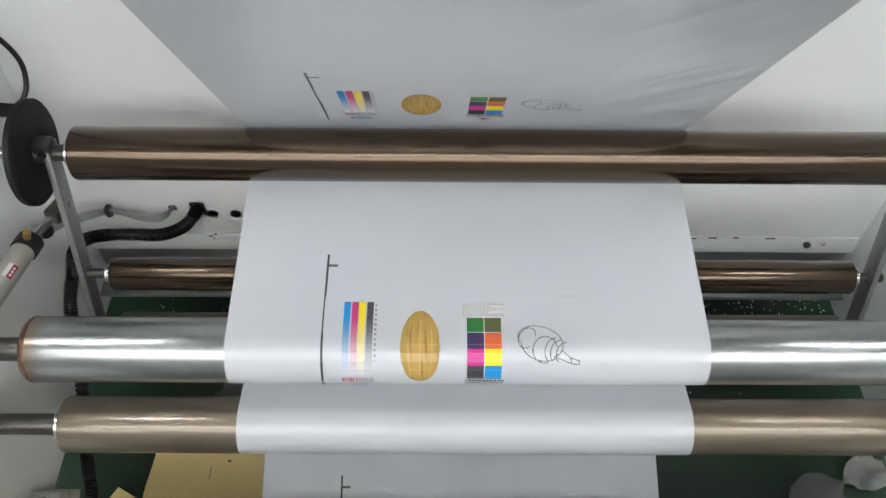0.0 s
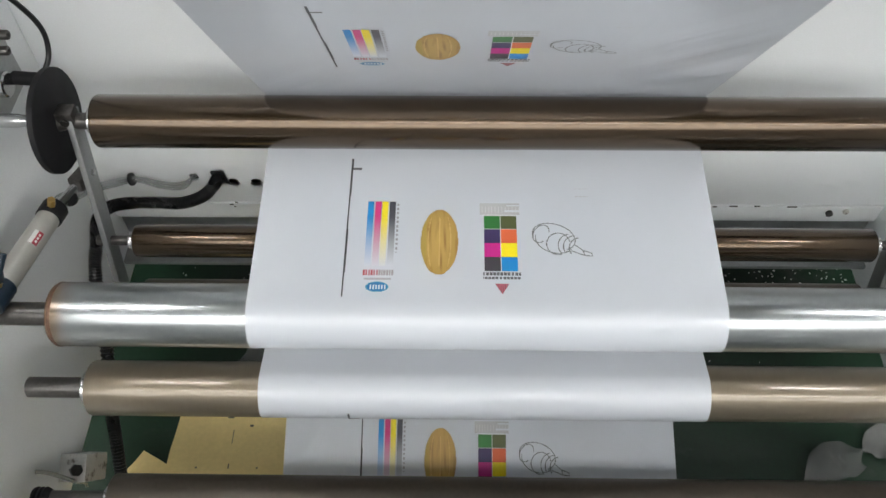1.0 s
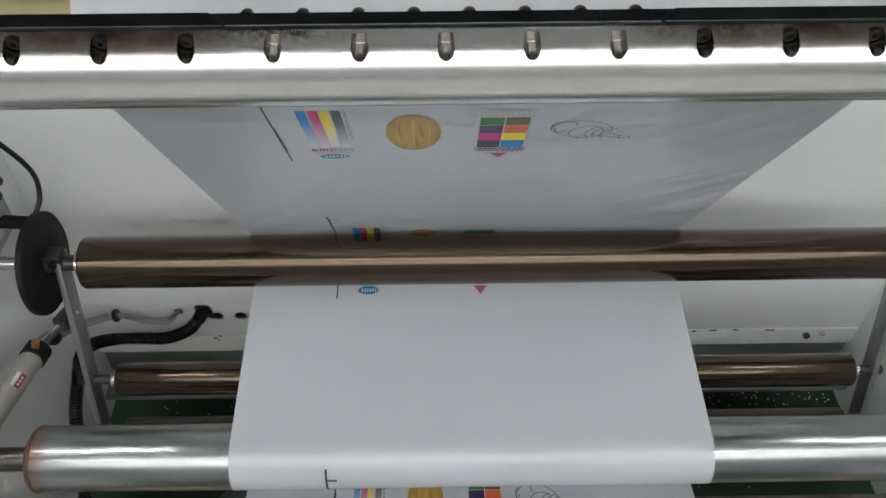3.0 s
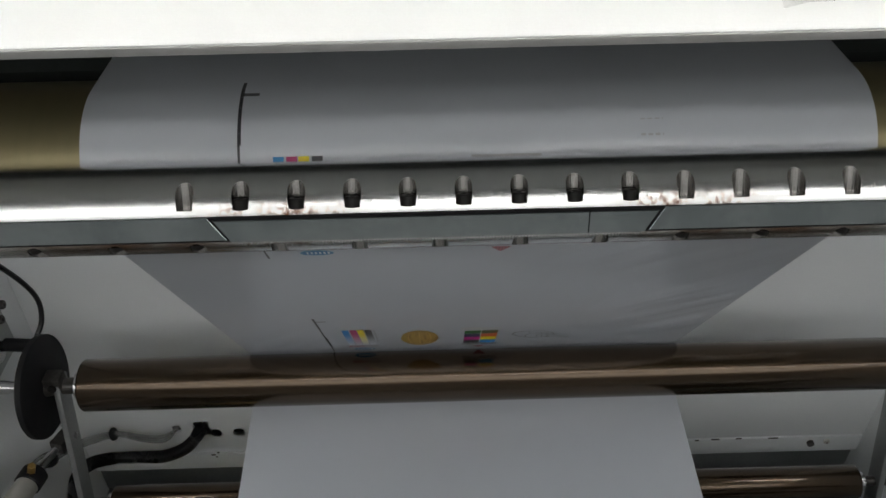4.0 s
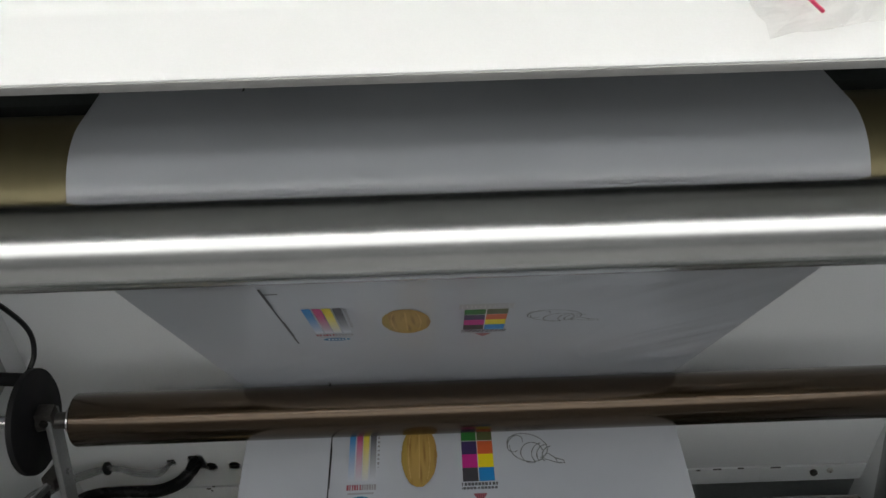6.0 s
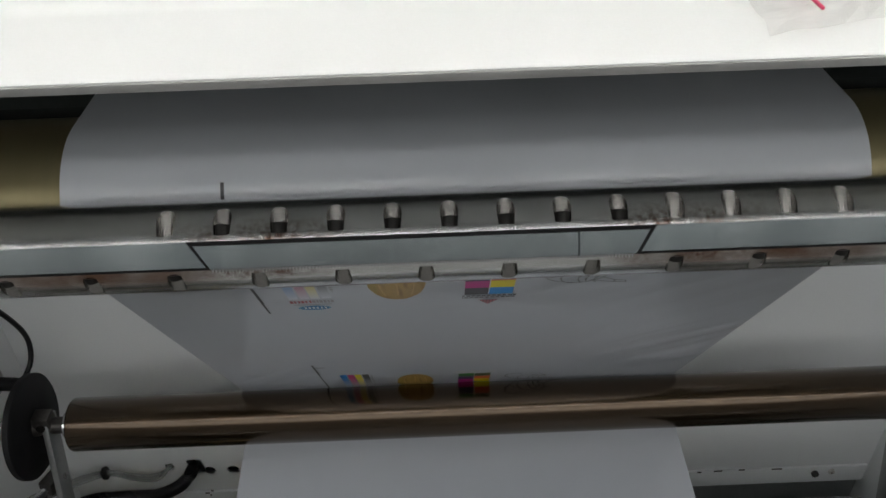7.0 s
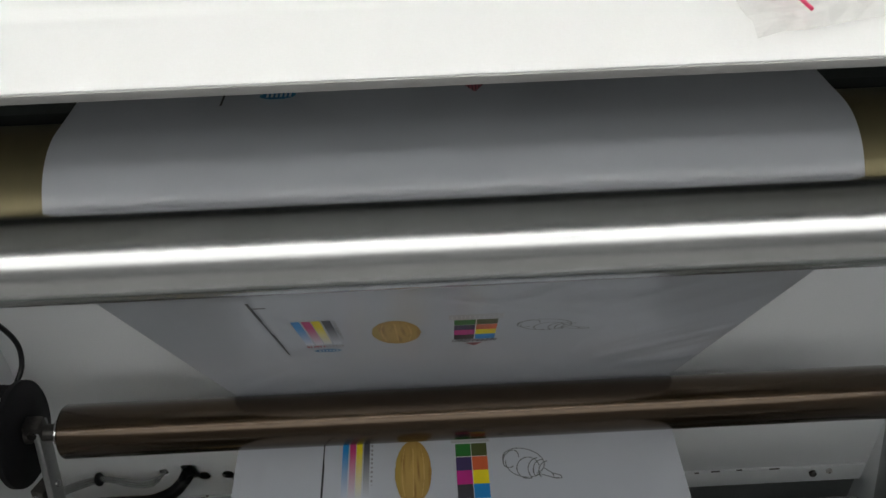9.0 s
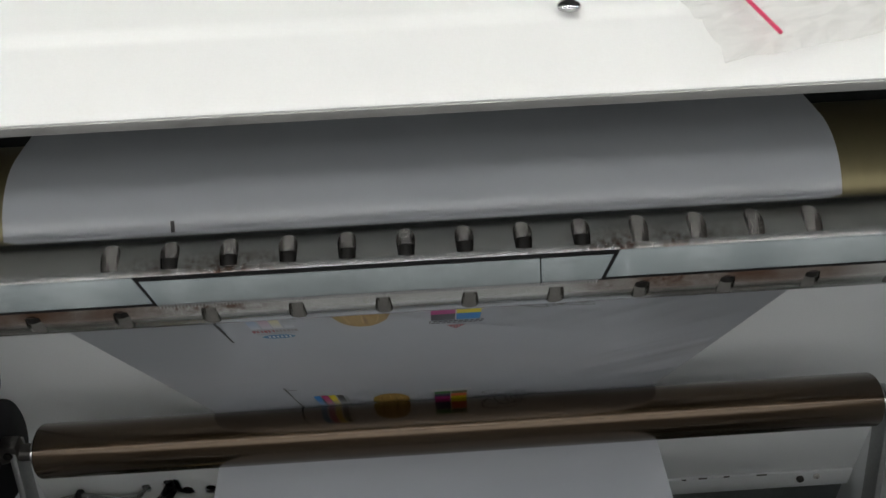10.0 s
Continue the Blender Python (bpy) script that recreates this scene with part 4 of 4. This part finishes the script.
def cutter():
    """A steel shaft along x with a flat facing local +z that carries the toothed blade, clamped by two rows of sunk screws.
    Local -y is the side that leads when the front turns downwards."""
    r = CUT_R
    x0, x1 = -0.80, 0.88
    root = tagged(empty("cutter_shaft", 0, CUT_Y, CUT_Z), "rotating steel cutter shaft with toothed blade and sunk screws", "cutter")
    bm = bmesh.new()
    prof = []
    steps = 88
    for k in range(steps + 1):
        a = math.pi / 2 + FLAT + (2 * math.pi - 2 * FLAT) * k / steps
        prof.append((r * math.cos(a), r * math.sin(a)))
    ends = [[bm.verts.new((x, y, z)) for y, z in prof] for x in (x0, x1)]
    for i in range(len(prof)):
        j = (i + 1) % len(prof)
        bm.faces.new((ends[0][i], ends[0][j], ends[1][j], ends[1][i]))
    bm.faces.new(ends[0])
    bm.faces.new(ends[1][::-1])
    bmesh.ops.recalc_face_normals(bm, faces=bm.faces)
    body = part("shaft", bm, M_SHAFT, root, smooth=25)
    row_a = [-0.270 + 0.0511 * i for i in range(13)]
    row_b = [-0.722 + 0.0761 * i for i in range(21)]
    cb = bmesh.new()
    for x in row_a:
        rod(cb, (x, 0.0160, 0.0350), (x, 0.06, 0.0350 - 0.044 * math.tan(TILT)), 0.0083, 24, 0.03)
    for x in row_b:
        rod(cb, (x, -0.0180, 0.0335), (x, -0.06, 0.0335 - 0.042 * math.tan(TILT)), 0.0078, 24, 0.03)
    cut = mesh_ob("pocket_tool", cb, M_SHAFT, root)
    mod = body.modifiers.new("pockets", "BOOLEAN")
    mod.operation, mod.solver, mod.object = "DIFFERENCE", "EXACT", cut
    bpy.context.view_layer.update()
    done = bpy.data.meshes.new_from_object(body.evaluated_get(bpy.context.evaluated_depsgraph_get()))
    body.modifiers.remove(mod)
    body.data = done
    bpy.data.objects.remove(cut)
    true_normals(done, r)
    done.materials.append(M_POCKET)
    for p in done.polygons:
        c = p.center
        if abs(c.x) < 0.79 and math.hypot(c.y, c.z) < r - 0.0008 and c.z < r * math.cos(FLAT) - 0.0006:
            p.material_index = 1
    head = low = None
    for x, s in [(x, 1) for x in row_a[1:9]] + [(x, -1) for x in row_b if not -0.2 < x < 0.15]:
        if head is None:
            hb = bmesh.new()
            lathe_x(hb, [(0, 0), (0, 0.0068), (0.0092, 0.0068), (0.0098, 0.0062), (0.0098, 0.003), (0.005, 0.003), (0.005, 0)], 18)
            sc = part("cap_screw", hb, M_DARKSCREW, root)
            head = sc.data
        elif s < 0 and low is None:
            hb = bmesh.new()
            lathe_x(hb, [(0, 0), (0, 0.0066), (0.005, 0.0066), (0.0056, 0.006), (0.0056, 0.003), (0.002, 0.003), (0.002, 0)], 18)
            sc = part("cap_screw", hb, M_DARKSCREW, root)
            low = sc.data
        else:
            sc = new("cap_screw", head if s > 0 else low)
            sc.parent = root
        sc.matrix_basis = Matrix.Translation((x, s * (0.0158 if s > 0 else 0.0178), 0.0350 if s > 0 else 0.0335)) @ pose(0, 0, 0, 0, 0, 90 * s) @ pose(0, 0, 0, 0, math.degrees(TILT), 0)
    zf = r * math.cos(FLAT)

    def plate(name, lower, upper, y_low, y_up, z0, z1, material, label):
        """A bar on the flat: lower and upper give its x ends at the toothed and at the rear edge."""
        b = bmesh.new()
        lo = [b.verts.new(p) for p in ((lower[0], y_low, z0), (lower[1], y_low, z0), (upper[1], y_up, z0), (upper[0], y_up, z0))]
        hi = [b.verts.new(p) for p in ((lower[0], y_low, z1), (lower[1], y_low, z1), (upper[1], y_up, z1), (upper[0], y_up, z1))]
        b.faces.new(lo[::-1])
        b.faces.new(hi)
        for i in range(4):
            j = (i + 1) % 4
            b.faces.new((lo[i], lo[j], hi[j], hi[i]))
        edges = [e for e in b.edges]
        bmesh.ops.bevel(b, geom=edges, offset=0.0005, segments=1, affect="EDGES")
        return part(name, b, material, root, label, smooth=0)
    plate("blade_seat", (-0.262, 0.186), (-0.262, 0.186), -0.0124, 0.0118, zf + 0.0001, zf + 0.0007, M_BLACK, "dark oily blade seat")
    plate("joint_gap", (x0, x1), (x0, x1), -0.0146, -0.0127, zf - 0.0016, zf + 0.0004, M_BLACK, "dark joint line")
    plate("clamp_bar", (x0, -0.2345), (x0, -0.2505), -0.0122, 0.0118, zf + 0.0003, zf + 0.0020, M_BLADE, "ground steel clamp bar")
    plate("clamp_bar", (0.1575, x1), (0.1710, x1), -0.0122, 0.0118, zf + 0.0003, zf + 0.0020, M_BLADE, "ground steel clamp bar")
    blade = plate("blade", (-0.231, 0.1008), (-0.245, 0.1008), -0.0135, 0.0085, zf + 0.0006, zf + 0.0028, M_BLADE, "long toothed perforating blade")
    plate("blade", (0.1014, 0.1535), (0.1014, 0.1655), -0.0135, 0.0085, zf + 0.0006, zf + 0.0028, M_BLADE, "short toothed perforating blade")
    tb = bmesh.new()
    x = -0.230
    while x < 0.150:
        p = [tb.verts.new(q) for q in ((x, -0.0136, zf + 0.0022), (x + 0.003, -0.0136, zf + 0.0022), (x + 0.0015, -0.0172, zf + 0.0020),
                                       (x, -0.0136, zf + 0.0012), (x + 0.003, -0.0136, zf + 0.0012), (x + 0.0015, -0.0172, zf + 0.0015))]
        for f in ((0, 1, 2), (5, 4, 3), (0, 2, 5, 3), (1, 4, 5, 2), (0, 3, 4, 1)):
            tb.faces.new([p[i] for i in f])
        x += 0.003
    part("teeth", tb, M_CHROME, blade, "fine saw teeth", smooth=0)
    return root


# ---- paper web and its print ----
WEB_HALF = 0.4
WEB_MID = 0.006


def web():
    root = tagged(empty("paper_web"), "white coated paper web printed with colour test charts", "paper web")
    first = next(s0 for kind, s0, ln, a, b in WAY if kind == "line") + 0.25
    last = next(s0 + ln for kind, s0, ln, a, b in WAY if kind == "arc" and a[4] == "away")
    ss, s = [], first
    while s < last:
        ss.append(s)
        kind = next(k for k, s0, ln, a, b in WAY if s <= s0 + ln)
        s += 0.0035 if kind == "arc" else 0.02
    bm = bmesh.new()
    rows = []
    cols = 16
    for s in ss:
        y, z, d = on_way(s)
        rows.append([bm.verts.new((WEB_MID - WEB_HALF + 2 * WEB_HALF * i / cols, y, z)) for i in range(cols + 1)])
    for p, q in zip(rows, rows[1:]):
        for i in range(cols):
            bm.faces.new((p[i], p[i + 1], q[i + 1], q[i]))
    part("sheet", bm, M_PAPER, root, smooth=60)
    return root


def seg_dist(px, py, ax, ay, bx, by):
    dx, dy = bx - ax, by - ay
    u = max(0, min(1, ((px - ax) * dx + (py - ay) * dy) / (dx * dx + dy * dy + 1e-12)))
    return math.hypot(px - ax - u * dx, py - ay - u * dy)


def curve_near(x, v, pts, w):
    return any(seg_dist(x, v, *a, *b) < w for a, b in zip(pts, pts[1:]))


PAPER = (0.67, 0.70, 0.75)
LINE = (0.03, 0.03, 0.035)


def blend(a, b, k):
    return tuple(p + (q - p) * k for p, q in zip(a, b))


def ellipse(cx, cv, rx, rv, a0=0.0, a1=360.0, tilt=0.0, n=22):
    out = []
    for i in range(n + 1):
        a = radians(a0 + (a1 - a0) * i / n)
        ex, ev = rx * math.cos(a), rv * math.sin(a)
        out.append((cx + ex * math.cos(tilt) - ev * math.sin(tilt), cv + ex * math.sin(tilt) + ev * math.cos(tilt)))
    return out


SKETCH = [ellipse(0.125, 0.166, 0.038, 0.026, 150, 400, 0.35), ellipse(0.126, 0.172, 0.034, 0.026, 20, 175, 0.35),
          ellipse(0.103, 0.160, 0.013, 0.019, 40, 330, 0.5), ellipse(0.132, 0.180, 0.020, 0.022, 60, 330, 0.3),
          ellipse(0.150, 0.182, 0.018, 0.022, 120, 250, 0.3), ellipse(0.157, 0.184, 0.016, 0.02, 120, 260, 0.3), ellipse(0.164, 0.186, 0.013, 0.018, 120, 260, 0.3),
          [(0.160, 0.182), (0.174, 0.193), (0.188, 0.198), (0.189, 0.204), (0.176, 0.203), (0.154, 0.194)], [(0.174, 0.193), (0.176, 0.203)]]


def art(x, v):
    """The print's ink at x across the web and v below the guide line's top; None where the paper is bare."""
    if abs(x + 0.2352 - 0.0004 * math.sin(v * 40)) < 0.0016 and 0 <= v <= 0.286:
        return LINE
    if -0.235 < x < -0.2175 and 0.0215 < v < 0.026:
        return (0.10, 0.10, 0.11)
    # four fading colour bars
    if 0.0946 <= v <= 0.231:
        for k, c in enumerate(((0.012, 0.22, 0.52), (0.50, 0.035, 0.17), (0.80, 0.66, 0.015), (0.055, 0.055, 0.065))):
            a = -0.2015 + 0.0128 * k
            if a <= x <= a + 0.0112:
                f = max(0.0, (v - 0.125) / 0.105)
                return blend(c, PAPER, min(f ** 1.2, 0.97)) if f < 0.97 else None
        if -0.1495 <= x <= -0.1465 and (v * 1000) % 9 < 4.5 and v < 0.2:
            return (0.3, 0.3, 0.31)
    # lines of small print below the bars
    if 0.2335 <= v <= 0.2445 and -0.2035 <= x <= -0.150 and (x * 1000) % 4.4 < 3.0:
        return (0.42, 0.10, 0.12) if x < -0.178 else (0.36, 0.34, 0.35)
    if 0.249 <= v <= 0.2525 and -0.200 <= x <= -0.155:
        return (0.42, 0.42, 0.44)
    e = ((x + 0.1775) / 0.0195) ** 2 + ((v - 0.2665) / 0.0098) ** 2
    if e < 1:
        if e < 0.8 and abs(v - 0.2665) < 0.004 and (x * 1000) % 5 < 2.6 and abs(x + 0.1775) < 0.0145:
            return (0.65, 0.7, 0.72)
        return (0.015, 0.16, 0.36) if e < 0.8 else (0.05, 0.28, 0.42)
    # gold-brown melon
    px, pv = (x + 0.0735) / 0.0325, (v - 0.177) / 0.0655
    wob = 0.04 * noise.noise(Vector((px * 3, pv * 3, 1)))
    if px * px + pv * pv < 1 + wob:
        d = px * px + pv * pv
        c = blend((0.46, 0.30, 0.085), (0.37, 0.235, 0.06), d)
        g = noise.noise(Vector((px * 5, pv * 1.6, 4)))
        c = blend(c, (0.25, 0.13, 0.028), max(0, min(1, g * 1.3)))
        rib = abs(math.sin((px / max(0.25, math.sqrt(max(0.02, 1 - pv * pv * 0.8)))) * 5.2))
        if rib < 0.16 and abs(pv) < 0.75:
            c = blend(c, (0.62, 0.42, 0.16), 0.55)
        if px < -0.72:
            c = blend(c, (0.36, 0.28, 0.05), 0.5)
        return c
    # colour patch chart
    if -0.003 <= x <= 0.0665 and 0.0975 <= v <= 0.121:
        if (0.112 <= v <= 0.115 and x > 0.04) or (0.1005 <= v <= 0.1035 and x > 0.044):
            return None
        return (0.46, 0.46, 0.47) if not (0.104 < v < 0.118 and (x * 1000) % 6 < 1.2) else (0.58, 0.58, 0.59)
    if 0.004 <= x <= 0.0615 and 0.1226 <= v <= 0.2347:
        if abs(x - 0.0327) < 0.0009:
            return (0.7, 0.7, 0.7)
        row = int((v - 0.1226) / 0.02803)
        if (v - 0.1226) % 0.02803 < 0.0009:
            return (0.6, 0.6, 0.6)
        left = ((0.028, 0.17, 0.035), (0.045, 0.03, 0.10), (0.50, 0.02, 0.22), (0.045, 0.043, 0.05))
        right = ((0.085, 0.10, 0.035), (0.62, 0.12, 0.04), (0.82, 0.68, 0.01), (0.012, 0.23, 0.56))
        return (left if x < 0.0327 else right)[min(row, 3)]
    if 0.002 <= x <= 0.066 and (0.2375 <= v <= 0.2435 or 0.2455 <= v <= 0.251) and (x * 1000 + (2 if v > 0.245 else 0)) % 6.2 < 4.6:
        return (0.12, 0.12, 0.13)
    if 0.2585 <= v <= 0.279 and abs(x - 0.0335) < 0.0125 * (0.279 - v) / 0.0205:
        return (0.45, 0.11, 0.14) if (x * 1000) % 3.6 < 2.2 else (0.08, 0.05, 0.06)
    if 0.085 < x < 0.195 and 0.135 < v < 0.21 and any(curve_near(x, v, c, 0.00085) for c in SKETCH):
        return (0.15, 0.16, 0.16)
    if 0.166 <= x <= 0.190 and (0.064 <= v <= 0.066 or 0.080 <= v <= 0.083) and (x * 1000) % 7 < 4.5:
        return (0.5, 0.5, 0.52)
    return None


PIECES = 20
PIECE = 0.29 / PIECES
CELL = 0.00121


def print_meshes():
    """The artwork cut into cross strips, each one mesh of ink cells in its own space: local y runs along the way."""
    meshes = []
    sub = 12
    dv = PIECE / sub
    nx = int(0.45 / CELL)
    for k in range(PIECES):
        verts, faces, cols = [], [], []
        v_mid = -0.002 + (k + 0.5) * PIECE
        for j in range(sub):
            v = -0.002 + k * PIECE + (j + 0.5) * dv
            i = 0
            while i < nx:
                c = art(-0.25 + (i + 0.5) * CELL, v)
                if c is None:
                    i += 1
                    continue
                e = i + 1
                while e < nx and art(-0.25 + (e + 0.5) * CELL, v) == c:
                    e += 1
                xa, xb = -0.25 + i * CELL, -0.25 + e * CELL
                y0, y1 = v_mid - (v + dv / 2), v_mid - (v - dv / 2)
                b = len(verts)
                verts += [(xa, y0, 0), (xb, y0, 0), (xb, y1, 0), (xa, y1, 0)]
                faces.append((b, b + 1, b + 2, b + 3))
                cols += [(*c, 1)] * 4
                i = e
        me = bpy.data.meshes.new("print_strip")
        me.from_pydata(verts, [], faces)
        at = me.color_attributes.new("ink", "FLOAT_COLOR", "CORNER")
        at.data.foreach_set("color", [q for c in cols for q in c])
        me.materials.append(M_INK)
        meshes.append((me, v_mid))
    return meshes


# travel of the web: the place of one guide line's top on the way, by time (a speed that creeps up)
RUN = [-8.26242e-05, 0.00162686, -0.00490235, 0.757516, 3.08876]
START = RUN[-1] - 0.026


def steady_run(t):
    return float(np.polyval(RUN, t) - RUN[-1])


def run(t):
    """The web's travel: steady, with two short surges."""
    return steady_run(t + 0.01 * math.exp(-((t - 5.5) / 0.06) ** 2) + 0.01 * math.exp(-((t - 8.5) / 0.06) ** 2))


# the cutter's turn over one repeat: it lingers with its flat to the front, then whips round
TURN_P = [0.0, 0.13, 0.26, 0.39, 0.45, 0.5, 0.55, 0.65, 0.722, 0.75, 0.8, 0.87, 0.93, 1.0]
TURN_A = [163, 175, 180, 196, 213, 240, 275, 340, 386, 411, 440, 488, 510, 523]


def cutter_angle(t):
    p = (steady_run(t) - steady_run(5.5)) / REPEAT - 0.035 * min(1.0, max(0.0, (4.3 - t) / 1.1))
    n = math.floor(p)
    return 360 * n + float(np.interp(p - n, TURN_P, TURN_A))


setting()
machine_shell()
light_block_panel()
hood_fill_rows()
key_and_fill_rows()
hood()
ROLLER_OBJECTS = rollers()
swing_arms()
air_cylinder()
hoses()
floor_things()
zip_bag()
CUTTER = cutter()
WEB = web()


def strip_pose(s):
    # the web stretches a little between the lower rollers and on its rise to the cutter
    s %= WAY_LENGTH
    low = 0.024 * min(1.0, s / 0.3, max(0.0, (1.85 - s) / 0.4))
    rise = 0.014 * max(0.0, min(1.0, (s - 2.62) / 0.1, (3.45 - s) / 0.12))
    top = 0.009 * max(0.0, min(1.0, (s - 3.33) / 0.12, (4.4 - s) / 0.3))
    y, z, d = on_way(s + low + rise + top)
    off = 0.0007
    return pose(0, y - off * math.sin(d), z + off * math.cos(d), math.degrees(d), 0, 0)


def strip_times(s_start):
    """Times to key: every one along the machine, few on the way back."""
    out = [0]
    for f in range(1, 301):
        last_d = on_way(s_start + run((f - 1) / FPS))[2]
        s = s_start + run(f / FPS)
        d = on_way(s)[2]
        seen = 0.40 < s % WAY_LENGTH < 3.95
        if seen or abs(d - last_d) > 0.02 or f % 12 == 0:
            out.append(f)
    if out[-1] != 300:
        out.append(300)
    return out


def motions():
    walk(CUTTER, [(f / FPS, pose(0, CUT_Y, CUT_Z, cutter_angle(f / FPS) - 90, 0, 0)) for f in range(301)])
    for name, s in (("r1", 1), ("r2", -1), ("r3", -1), ("r5", 1), ("r0", -1)):
        y, z, r = AT[name]
        walk(ROLLER_OBJECTS[name], [(f / FPS, pose(0, y, z, s * math.degrees(run(f / FPS) / r), 0, 0)) for f in range(301)])
    meshes = print_meshes()
    for n in range(13):
        for me, v in meshes:
            ob = new("print_strip", me)
            ob.parent = WEB
            tagged(ob, kind="stuff")
            s = START - v + n * REPEAT
            walk(ob, [(f / FPS, strip_pose(s + run(f / FPS))) for f in strip_times(s)])


motions()
